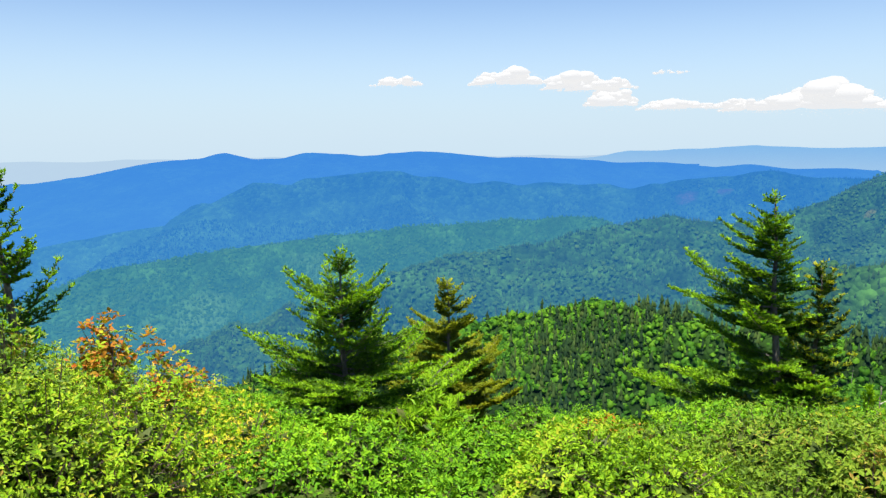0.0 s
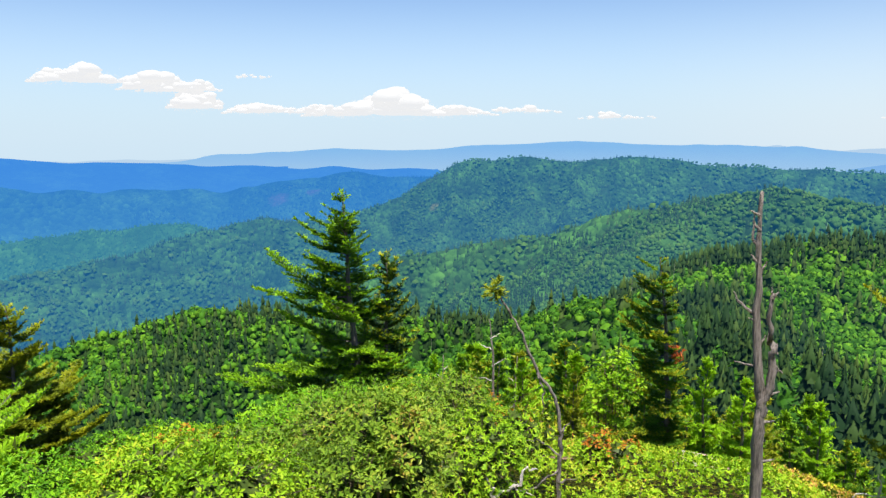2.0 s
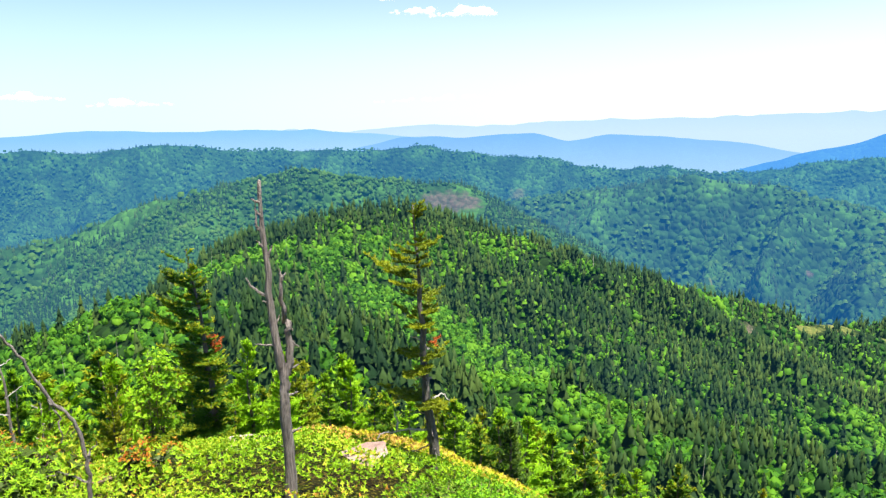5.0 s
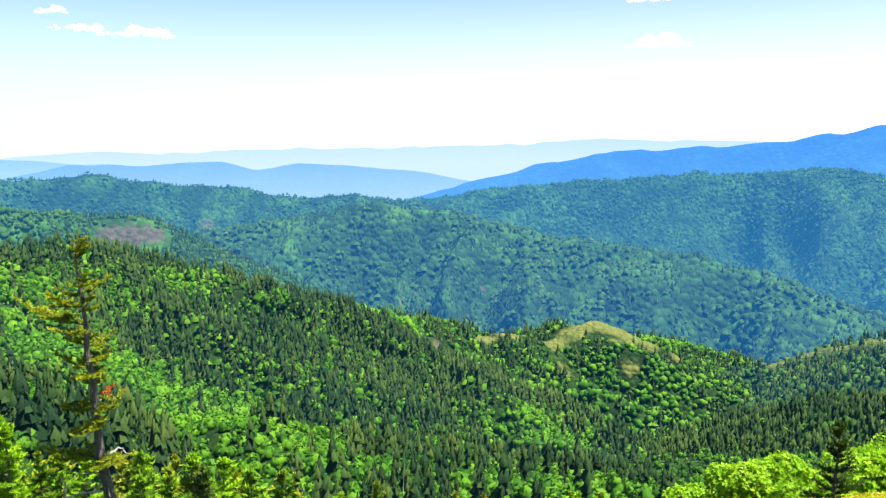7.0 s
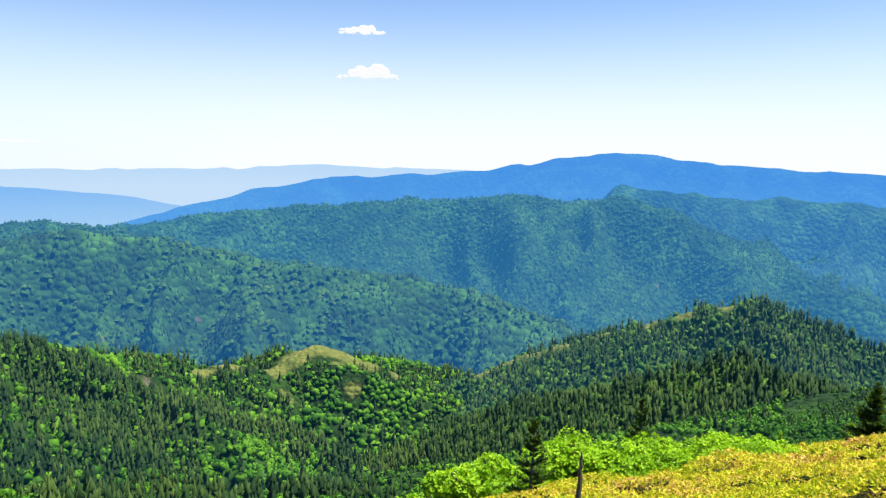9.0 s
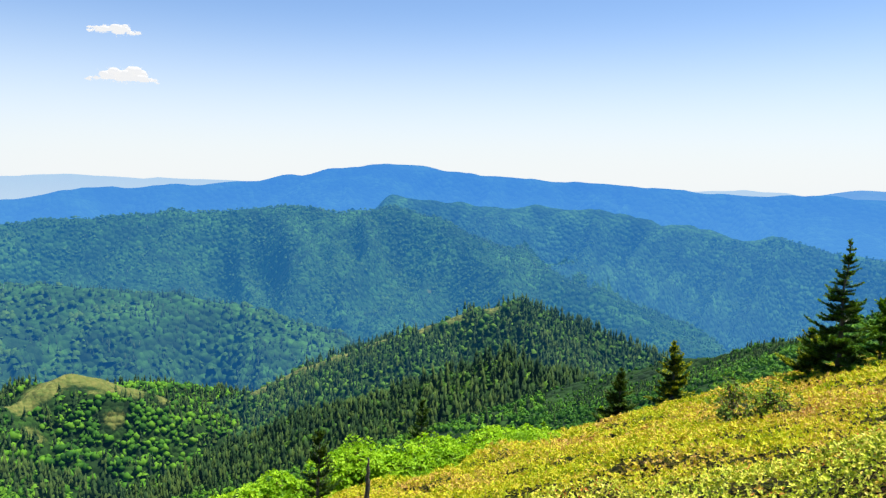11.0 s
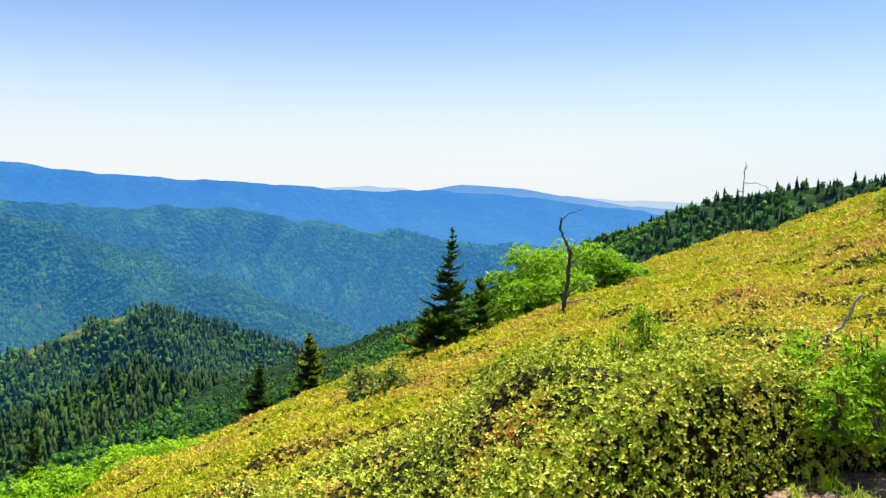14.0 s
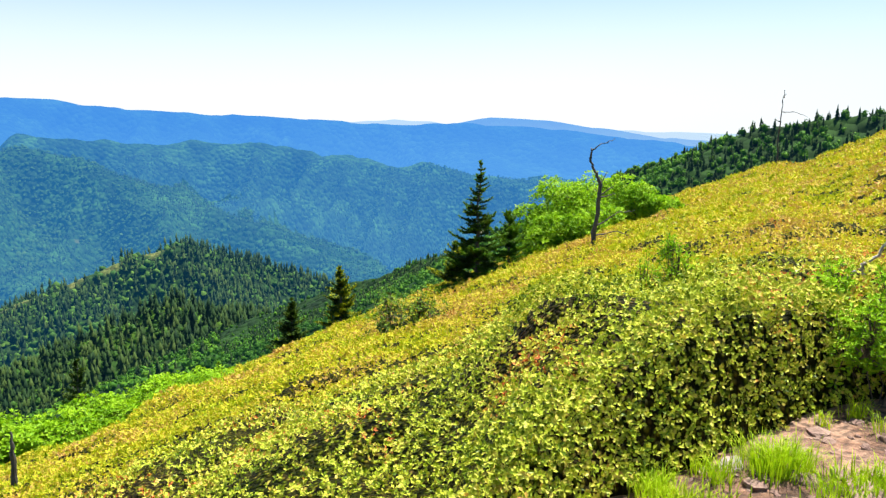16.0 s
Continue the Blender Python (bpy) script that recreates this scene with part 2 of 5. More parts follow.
GRASS = leaf_material("grass blades", [(0.1, (0.22, 0.38, 0.012)), (0.6, (0.45, 0.62, 0.02)), (1.0, (0.58, 0.6, 0.06))], 2.0, 0.4)


# ---- helpers for building ----
def mesh_part(name, verts, faces, material, parent=None, label="", smooth=False):
    """One mesh object out of numpy arrays of corners and of triangles or quads."""
    verts, faces = np.asarray(verts, np.float32), np.asarray(faces, np.int32)
    me = bpy.data.meshes.new(name)
    k = faces.shape[1]
    me.vertices.add(len(verts))
    me.vertices.foreach_set("co", verts.ravel())
    me.loops.add(faces.size)
    me.loops.foreach_set("vertex_index", faces.ravel())
    me.polygons.add(len(faces))
    me.polygons.foreach_set("loop_start", np.arange(0, faces.size, k, dtype=np.int32))
    me.polygons.foreach_set("use_smooth", np.full(len(faces), smooth))
    me.update(calc_edges=True)
    me.materials.append(material)
    ob = new(name, me)
    ob.parent = parent
    return tagged(ob, label)


def lattice(i, j, seed):
    v = np.sin(i * 127.1 + j * 311.7 + seed * 74.7) * 43758.5453
    return v - np.floor(v)


def value_noise(x, y, seed=0):
    i, j = np.floor(x), np.floor(y)
    fx, fy = x - i, y - j
    fx, fy = fx * fx * (3 - 2 * fx), fy * fy * (3 - 2 * fy)
    a, b = lattice(i, j, seed), lattice(i + 1, j, seed)
    c, d = lattice(i, j + 1, seed), lattice(i + 1, j + 1, seed)
    return (a * (1 - fx) + b * fx) * (1 - fy) + (c * (1 - fx) + d * fx) * fy


def fractal(x, y, octaves=4, seed=0):
    total, amp, norm = 0.0, 1.0, 0.0
    for k in range(octaves):
        c, s, f = math.cos(0.7 + 1.3 * k), math.sin(0.7 + 1.3 * k), 2.03 ** k
        total = total + amp * value_noise((c * x - s * y) * f + 17.3 * k, (s * x + c * y) * f + 5.1, seed + k)
        norm += amp
        amp *= 0.5
    return total / norm


def smoothstep(a, b, v):
    u = np.clip((v - a) / (b - a), 0, 1)
    return u * u * (3 - 2 * u)


# ---- the mountains ----
# Ridges: crest as heading, elevation seen from the summit (degrees) and distance (m);
# slope of the sides, depth and spacing of the gullies, height of the trees on the crest.
RIDGES = {
    "near_spur": ([(60, -17, 130), (50, -12.8, 240), (46, -11.3, 300), (43, -11.5, 330), (39.6, -12.8, 370), (33.6, -13.8, 430),
                   (26.8, -13, 470), (21, -13.4, 500), (13, -12.1, 560), (7, -13.3, 590), (3, -14.2, 600), (-12, -17.2, 620), (-25, -20, 640)], 0.42, 20, 80, 9),
    "green_spur": ([(50, -12.6, 330), (57, -7.5, 520), (60, -7.0, 560), (64.3, -6.9, 600), (67.6, -8.4, 610), (71.6, -11.1, 620), (75.4, -12.7, 640), (79, -13.5, 660),
                    (82.6, -13.5, 700), (87, -14.6, 720), (90, -15.2, 740), (93, -14.9, 760), (96, -14.4, 790), (98.7, -15.3, 800), (102.6, -13.5, 850), (106.9, -15.4, 860),
                    (112, -18.5, 830), (116, -20.5, 810)], 0.36, 42, 95, 8),
    "round_hill": ([(110, -19, 830), (114.3, -16.3, 850), (118, -14.6, 860), (122, -13.1, 850), (128.6, -11.7, 830), (131.7, -9.9, 810), (135.6, -8.95, 800),
                    (138.2, -9.7, 800), (141.1, -11.4, 810), (143.4, -13.3, 820), (147, -16, 830)], 0.42, 36, 95, 9),
    "dark_shoulder": ([(116, -23, 520), (124.6, -18.8, 520), (130.7, -14.8, 500), (135, -13.3, 490), (139, -15.3, 480), (142.5, -16.6, 470), (150, -17.5, 430)], 0.45, 10, 60, 8),
    "south_ridge": ([(143, -14.6, 340), (149, -12.9, 320), (155.7, -11.0, 280), (161.4, -8.5, 250), (166, -6.0, 230), (170.8, -3.9, 210), (174.9, -2.5, 200), (178.7, -1.1, 190), (184.3, -0.2, 180),
                     (190, 0.3, 170), (205, 1.0, 150), (230, 0.5, 140)], 0.5, 3, 40, 0.4),
    "rocky_ridge": ([(24, -11, 1300), (29, -8.7, 1280), (37.4, -7.6, 1240), (46, -5.3, 1180), (52.8, -4.0, 1120), (57.1, -3.35, 1080), (59.2, -4.1, 1080), (62.6, -4.6, 1080), (68, -4.9, 1080),
                     (71, -6.4, 1060), (74.2, -9.6, 1030), (79, -12.2, 1000), (84, -13, 980), (90, -15, 960)], 0.44, 72, 140, 8),
    "broad_ridge": ([(71, -6.6, 1620), (77, -5.8, 1600), (81, -5.4, 1570), (86, -4.5, 1540), (89, -5.4, 1540), (92, -5.5, 1530), (95, -6.3, 1530), (100.3, -7.4, 1520),
                     (104.6, -7.95, 1500), (108.7, -8.25, 1480), (113.8, -9.4, 1450), (118.3, -10.7, 1420), (123, -12.6, 1380), (128, -15, 1340)], 0.44, 120, 170, 9),
    "snag_slope": ([(-16, -19, 1350), (-12, -17, 1450), (-3.8, -10.3, 1650), (1.5, -9.1, 1720), (8.2, -8.0, 1780), (12.4, -6.85, 1850), (17.8, -5.8, 1900), (23.7, -6.4, 1950)], 0.38, 65, 150, 9),
    "long_summit": ([(20, -7.0, 2300), (24, -5.9, 2330), (27, -4.8, 2350), (29.5, -4.0, 2380), (32.4, -2.3, 2400), (33.4, -1.65, 2400), (37.5, -1.3, 2400), (41.5, -1.7, 2400), (46.3, -1.4, 2400),
                     (52.8, -1.9, 2400), (57, -2.2, 2400), (65.5, -2.05, 2420), (70, -2.85, 2450), (75, -3.25, 2480), (78.5, -3.9, 2500), (80.7, -4.2, 2500), (83.8, -3.95, 2500), (89, -4.7, 2500)], 0.55, 110, 210, 9),
    "wooded_flank": ([(85, -5.2, 2700), (88.4, -4.6, 2700), (96, -3.7, 2700), (102.8, -3.05, 2700), (108.8, -2.6, 2700), (117, -2.25, 2650), (124, -2.5, 2600), (126, -1.95, 2550),
                      (129.4, -2.9, 2450), (132.2, -4.8, 2350), (138, -6.9, 2200), (142, -8.3, 2150), (146, -10.5, 2050), (150.5, -12.7, 1950)], 0.38, 165, 260, 9),
    "gullied_flank": ([(126, -1.3, 3100), (134, -2.05, 3080), (141, -2.0, 3050), (147.7, -3.1, 3000), (152, -4.0, 2980), (155, -3.75, 2950), (158.6, -4.8, 2900),
                       (164.8, -4.9, 2850), (170, -5.2, 2800)], 0.44, 200, 200, 8),
    "blue_ridge": ([(-24, -9, 2900), (-18.4, -6.3, 3000), (-15.9, -4.5, 3100), (-13.4, -3.25, 3150), (-11.4, -3.4, 3150), (-8.8, -2.8, 3200), (-3.6, -2.35, 3200), (-0.6, -2.9, 3200), (4.2, -3.5, 3150),
                    (10, -3.45, 3100), (15.3, -3.7, 3050), (19.3, -3.2, 3000), (22.4, -2.8, 2980), (25, -2.45, 2950), (27.5, -2.8, 2950), (33, -2.95, 2950)], 0.42, 95, 230, 8),
    "misty_spur": ([(-34, -12, 2500), (-28.7, -10.5, 2550), (-25, -9.2, 2600), (-19.7, -8.6, 2600), (-14.5, -8.0, 2600), (-7.2, -7.35, 2550), (0, -6.7, 2500), (6, -6.3, 2450), (12.4, -6.0, 2400)], 0.32, 80, 230, 8),
    "west_range": ([(-45, -3.5, 4100), (-28.7, -3.0, 4200), (-25, -2.5, 4200), (-19.3, -1.6, 4200), (-17, -1.5, 4200), (-15.4, -1.1, 4200), (-13.4, -1.6, 4200), (-11.2, -1.55, 4200), (-9.6, -1.15, 4200), (-5.4, -1.4, 4200),
                    (-1, -1.2, 4200), (5, -1.62, 4200), (11.5, -1.86, 4200), (18.5, -2.15, 4250), (21, -2.4, 4250), (23.5, -2.2, 4250), (26.5, -2.5, 4250), (29, -2.35, 4250), (33, -2.7, 4250), (38, -4.5, 4250)], 0.25, 10, 300, 0),
    "north_range": ([(8, -1.8, 4600), (12.7, -1.6, 4600), (15, -1.2, 4600), (18.8, -1.08, 4600), (23.5, -0.84, 4600), (29.7, -0.9, 4600), (35, -0.6, 4600), (42, -0.36, 4600), (50.7, -0.58, 4600),
                     (57, -0.75, 4600), (61.8, -1.2, 4600), (66, -1.7, 4600), (72, -3.8, 4600)], 0.6, 8, 300, 0),
    "east_range": ([(57, -3.2, 4300), (61, -2.2, 4300), (64.3, -1.5, 4300), (69, -1.65, 4300), (74.3, -1.47, 4300), (76.8, -2.1, 4300), (79.8, -1.77, 4300), (83, -1.95, 4300), (87.3, -2.3, 4300), (93, -3.2, 4300)], 0.6, 8, 280, 0),
    "pale_range": ([(40, -1.0, 4870), (59, -0.7, 4870), (71, -0.52, 4870), (80, -0.4, 4870), (88, -0.35, 4870), (96, -0.25, 4870), (108.8, -0.05, 4870), (117, -0.3, 4870), (130, -0.9, 4870), (146, -0.55, 4870),
                    (152, -0.25, 4870), (160, -0.8, 4870), (175, -1.7, 4870), (190, -1.9, 4870)], 1.2, 8, 300, 0),
    "great_dome": ([(83, -8.0, 3900), (87.5, -5.6, 3900), (90.2, -4.3, 3900), (93.7, -3.2, 3900), (99.4, -1.95, 3900), (104.5, -1.13, 3900), (107, -1.1, 3900), (110, -0.89, 3900), (115.8, -0.6, 3900), (118.2, -0.05, 3900), (119.2, -0.1, 3900),
                    (121.8, 0.47, 3900), (125.1, 0.93, 3900), (128, 0.79, 3900), (130, 0.4, 3900), (134, 0.04, 3900), (139.4, -0.27, 3900), (145.3, -0.55, 3900), (152, -1.02, 3900), (157.6, -0.95, 3900),
                    (164.6, -1.4, 3900), (171.5, -2.2, 3900), (180, -3, 3900)], 0.3, 130, 300, 0),
    "south_peak": ([(154, -1.3, 4450), (156.3, -0.96, 4450), (159.3, -0.48, 4450), (163, -0.64, 4450), (167, -1.19, 4450), (172.2, -1.95, 4450), (182, -2.4, 4450)], 0.6, 8, 280, 0),
}
RIDGE_NAMES = list(RIDGES)


def summit_ground(x, y):
    """The camera's own mountain top: it falls off to the north and east, and runs on level to the south."""
    r, az = np.hypot(x, y), np.degrees(np.arctan2(x, y)) % 360
    q = np.minimum(r, 16)
    steep = np.interp(az, [0, 56, 66, 76, 110, 125, 360], [0.14, 0.14, 0.19, 0.28, 0.28, 0.2, 0.14])
    north = -1.6 - steep * q - 0.0145 * q * q - 0.6 * np.maximum(r - 16, 0)
    xe = np.clip(x, 0, 45)
    west = np.maximum(-x - 1.2, 0)
    south = -1.6 - np.where(x > 0, 0.35 * x, 0) + 9 * np.tanh(west * 0.48 / 9) + 0.05 * np.maximum(y, -48) - 0.004 * xe * xe
    south = south - 0.36 * np.maximum(x - 45, 0) - 0.45 * np.maximum(-y - 48, 0)
    w = smoothstep(92, 125, az) * (1 - smoothstep(262, 320, az))
    bare = smoothstep(4.2, 2.0, r)
    z = north * (1 - w) + south * w
    z = z * (1 - bare) + np.minimum(z, -1.6 - 0.1 * np.maximum(x, 0)) * bare
    level = smoothstep(156, 167, az) * smoothstep(235, 215, az) * smoothstep(7.4, 4.3, r)
    z = z * (1 - level) + (-1.62 - 0.1 * x) * level
    bumps = 0.35 * (fractal(x / 5, y / 5, 3, 3) - 0.5) * smoothstep(3, 9, r) + 0.05 * (fractal(x / 0.4, y / 0.4, 3, 9) - 0.5)
    return z + bumps + smoothstep(30, 90, r) * 6 * (fractal(x / 40, y / 40, 3, 5) - 0.5)


def land(x, y):
    """Height and the number of the ridge on top (-1: the summit itself, -2: the valleys)."""
    x, y = np.asarray(x, float), np.asarray(y, float)
    r = np.hypot(x, y)
    best, which = summit_ground(x, y), np.full(x.shape, -1)
    floor = np.interp(r, [0, 2800, 4000, 4400, 4950], [-690, -690, -520, -450, -140]) + 30 * (fractal(x / 300, y / 300, 3, 1) - 0.5)
    floor = np.where(r < 150, -1e4, floor)
    which = np.where(floor > best, -2, which)
    best = np.maximum(best, floor)
    for k, name in enumerate(RIDGE_NAMES):
        crest, slope, depth, spacing, trees = RIDGES[name]
        pts = [(d * heading(a).x, d * heading(a).y, d * math.tan(radians(e)) - trees) for a, e, d in crest]
        top = np.full(x.shape, -1e5)
        ux, uy = pts[-1][0] - pts[0][0], pts[-1][1] - pts[0][1]
        place = (x * ux + y * uy) / math.hypot(ux, uy)
        wob = 1 + 0.25 * (fractal(x / (spacing * 2), y / (spacing * 2), 2, 30 + k) - 0.5)
        for (ax, ay, az_), (bx, by, bz) in zip(pts, pts[1:]):
            lx, ly = bx - ax, by - ay
            ll = math.hypot(lx, ly)
            u = np.clip(((x - ax) * lx + (y - ay) * ly) / (ll * ll), 0, 1)
            us = u * u * (3 - 2 * u)
            d = np.hypot(x - ax - u * lx, y - ay - u * ly)
            z = az_ + (bz - az_) * (0.5 * u + 0.5 * us) - slope * d * wob
            top = np.maximum(top, z)
        # sharp side spurs and the gullies between them run down from the crest
        down = fall(pts, x, y)
        rel = smoothstep(0, 1.3 * depth, down)
        warp = 1.5 * (fractal(x / (2.5 * spacing), y / (2.5 * spacing), 2, 70 + k) - 0.5)
        cross = place / (1.25 * spacing) + warp
        spur = np.abs(2 * value_noise(cross * 1.6, down / (4 * spacing), 60 + k) - 1)
        rib = np.abs(2 * value_noise(cross * 3.7 + 9.1, down / (1.6 * spacing) + 0.7 * spur, 80 + k) - 1)
        top = top - depth * rel * (1.2 * (spur - 0.12) + 0.6 * (rib - 0.12)) - 0.16 * depth * (fractal(x / (spacing * 0.3), y / (spacing * 0.3), 2, 90 + k) - 0.5)
        if trees == 0:
            top = np.where(r < 3150, -1e5, top)
        which = np.where(top > best, k, which)
        best = np.maximum(best, top)
    return best, which


def fall(pts, x, y):
    """Distance in plan from a crest."""
    out = np.full(x.shape, 1e9)
    for (ax, ay, _), (bx, by, _) in zip(pts, pts[1:]):
        lx, ly = bx - ax, by - ay
        u = np.clip(((x - ax) * lx + (y - ay) * ly) / (lx * lx + ly * ly), 0, 1)
        out = np.minimum(out, np.hypot(x - ax - u * lx, y - ay - u * ly))
    return out


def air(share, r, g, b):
    """Share and emission colour of painted haze or cloud light, from 0-255 values as they look."""
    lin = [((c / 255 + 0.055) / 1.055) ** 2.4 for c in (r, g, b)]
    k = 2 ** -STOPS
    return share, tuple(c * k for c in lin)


# backdrop of each ridge: haze painted as emission, the size of its crowns (m), share of clearings, words
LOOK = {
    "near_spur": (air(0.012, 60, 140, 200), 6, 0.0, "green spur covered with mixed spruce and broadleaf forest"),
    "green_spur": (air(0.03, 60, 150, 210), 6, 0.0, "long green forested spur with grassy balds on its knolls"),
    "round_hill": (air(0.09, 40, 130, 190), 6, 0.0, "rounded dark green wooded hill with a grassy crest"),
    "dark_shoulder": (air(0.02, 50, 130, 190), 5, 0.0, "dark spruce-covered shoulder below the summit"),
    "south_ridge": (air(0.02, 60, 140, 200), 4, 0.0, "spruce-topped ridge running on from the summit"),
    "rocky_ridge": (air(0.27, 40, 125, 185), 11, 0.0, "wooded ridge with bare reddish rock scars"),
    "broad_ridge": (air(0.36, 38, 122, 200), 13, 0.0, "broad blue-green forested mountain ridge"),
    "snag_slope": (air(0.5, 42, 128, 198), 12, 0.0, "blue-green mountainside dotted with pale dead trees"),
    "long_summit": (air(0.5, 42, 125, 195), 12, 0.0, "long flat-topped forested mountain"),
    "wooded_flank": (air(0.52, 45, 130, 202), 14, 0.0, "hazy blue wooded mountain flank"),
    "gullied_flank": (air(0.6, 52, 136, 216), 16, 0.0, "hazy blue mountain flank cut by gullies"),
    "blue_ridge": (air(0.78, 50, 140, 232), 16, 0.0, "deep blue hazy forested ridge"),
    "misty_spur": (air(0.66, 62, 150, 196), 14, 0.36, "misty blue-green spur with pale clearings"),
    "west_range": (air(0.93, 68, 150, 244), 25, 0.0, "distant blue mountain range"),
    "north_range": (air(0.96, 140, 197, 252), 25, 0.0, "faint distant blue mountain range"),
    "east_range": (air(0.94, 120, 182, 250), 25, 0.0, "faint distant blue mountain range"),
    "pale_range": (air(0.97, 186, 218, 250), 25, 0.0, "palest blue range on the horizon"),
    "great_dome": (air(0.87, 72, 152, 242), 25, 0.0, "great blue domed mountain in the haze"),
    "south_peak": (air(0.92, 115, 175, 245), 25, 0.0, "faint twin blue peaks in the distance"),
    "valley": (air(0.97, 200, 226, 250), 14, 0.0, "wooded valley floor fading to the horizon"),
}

azimuths = np.concatenate([np.arange(-42, 205, 0.38), np.arange(206, 318.1, 2.0)])
radii = np.concatenate([[0.0], np.geomspace(0.9, 150, 110), np.geomspace(157, 4950, 290)])
AZ, RR = np.meshgrid(np.radians(azimuths), radii)
GX, GY = RR * np.sin(AZ), RR * np.cos(AZ)
GZ, GW = land(GX, GY)
GROUND_VIEW = np.maximum.accumulate(np.arctan2(GZ[1:], RR[1:]), axis=0)
n_az, n_r = len(azimuths), len(radii)
ii, jj = np.meshgrid(np.arange(n_r - 1), np.arange(n_az), indexing="ij")
jn = (jj + 1) % n_az
QUADS = np.stack([ii * n_az + jj, (ii + 1) * n_az + jj, (ii + 1) * n_az + jn, ii * n_az + jn], -1).reshape(-1, 4)[:, ::-1]
OWNER = GW[:-1].ravel()
ALLV = np.stack([GX, GY, GZ], -1).reshape(-1, 3)


def sheet(name, mask, material, label, category, smooth=True):
    q = QUADS[mask]
    used, inv = np.unique(q, return_inverse=True)
    ob = mesh_part(name, ALLV[used], inv.reshape(-1, 4), material, None, label, smooth)
    return tagged(ob, "", category, "", "structure")


RED, TAN = ((0.045, 0.055, 0.03), (0.115, 0.085, 0.06)), ((0.07, 0.1, 0.02), (0.14, 0.14, 0.035))
# ragged scars and clearings: heading, distance, width, colours
SCARS = {
    "green_spur": ((90, 705, 18, RED),) + tuple((az, d, wide, TAN) for az, d, wide in ((94, 767, 22), (96, 788, 34), (99.5, 806, 28), (101, 832, 38), (102.6, 848, 46), (104, 850, 42), (105.6, 853, 34),
                                                                                      (107, 857, 26), (109, 846, 20), (100.2, 772, 22), (104.6, 818, 22), (105.6, 788, 18))),
    "round_hill": tuple((az, d, wide, TAN) for az, d, wide in ((116, 852, 24), (118, 858, 30), (120, 853, 34), (122, 849, 36), (125, 838, 34), (128.6, 828, 32), (131, 812, 24), (134, 803, 18))),
    "rocky_ridge": ((66.6, 1050, 44, RED), (67.8, 1042, 50, RED), (69.2, 1040, 46, RED), (80.3, 985, 22, RED), (82.6, 970, 26, TAN), (86, 960, 22, TAN)),
    "broad_ridge": ((82.4, 1330, 16, TAN), (87.4, 1340, 22, TAN), (89.3, 1280, 24, TAN), (94, 1400, 18, RED), (100, 1340, 16, TAN)),
    "blue_ridge": ((19.2, 2860, 90, RED), (21.8, 2860, 70, RED), (8, 2950, 40, RED)), "long_summit": ((31, 2250, 40, TAN), (73, 2330, 60, TAN)),
    "wooded_flank": ((112.8, 2330, 22, RED), (129, 2200, 25, TAN), (104, 2400, 30, TAN)),
}


def scar_places(name):
    out = []
    for az, r, wide, (a, b) in SCARS.get(name, ()):
        c = heading(az) * r
        out.append(((c.x, c.y, float(land(np.array([c.x]), np.array([c.y]))[0][0])), wide * (1.25 if name in ("round_hill", "green_spur") else 1.0), a, b))
    return out


# haze painted paler low down into the far ranges' emission: heights and shares, colour
PAINTED_MIST = {"blue_ridge": ((-430, -190, 0.8, 0.0), air(1, 78, 164, 236)[1]), "misty_spur": ((-560, -330, 0.6, 0.0), air(1, 70, 160, 205)[1]),
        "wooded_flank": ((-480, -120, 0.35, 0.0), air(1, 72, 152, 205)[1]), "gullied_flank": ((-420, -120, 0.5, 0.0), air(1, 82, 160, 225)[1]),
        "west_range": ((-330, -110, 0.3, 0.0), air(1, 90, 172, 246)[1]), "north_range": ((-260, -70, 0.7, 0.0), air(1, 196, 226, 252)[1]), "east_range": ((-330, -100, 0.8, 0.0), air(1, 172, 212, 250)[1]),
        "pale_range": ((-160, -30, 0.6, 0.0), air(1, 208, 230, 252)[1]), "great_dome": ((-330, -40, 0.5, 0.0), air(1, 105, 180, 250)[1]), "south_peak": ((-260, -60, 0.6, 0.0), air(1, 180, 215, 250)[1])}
CANOPY = {name: canopy_material(name.replace("_", " "), a, size, c, scar_places(name), PAINTED_MIST.get(name)) for name, (a, size, c, _) in LOOK.items()}
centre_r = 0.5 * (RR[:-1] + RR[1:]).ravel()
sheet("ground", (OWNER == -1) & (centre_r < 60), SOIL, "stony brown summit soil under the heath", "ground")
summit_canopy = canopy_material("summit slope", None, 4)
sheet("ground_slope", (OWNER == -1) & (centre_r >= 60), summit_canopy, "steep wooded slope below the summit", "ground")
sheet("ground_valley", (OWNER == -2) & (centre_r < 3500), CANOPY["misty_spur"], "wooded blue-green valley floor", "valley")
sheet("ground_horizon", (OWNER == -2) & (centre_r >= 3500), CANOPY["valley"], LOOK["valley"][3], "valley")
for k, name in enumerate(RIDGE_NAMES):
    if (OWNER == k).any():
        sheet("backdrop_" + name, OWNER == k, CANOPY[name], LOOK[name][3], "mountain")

# ---- forests on the slopes ----
import functools

rng = np.random.default_rng(7)


def seen_from_top(x, y, z):
    """Whether a tree top clears the ground before it, as seen from the summit."""
    r, az = np.hypot(x, y), np.degrees(np.arctan2(x, y))
    j = np.clip(((az + 42) % 360 / 0.38).astype(int), 0, n_az - 1)
    i = np.clip(np.searchsorted(radii, r) - 3, 0, n_r - 2)
    return np.arctan2(z, r) > GROUND_VIEW[i, j] - 0.009


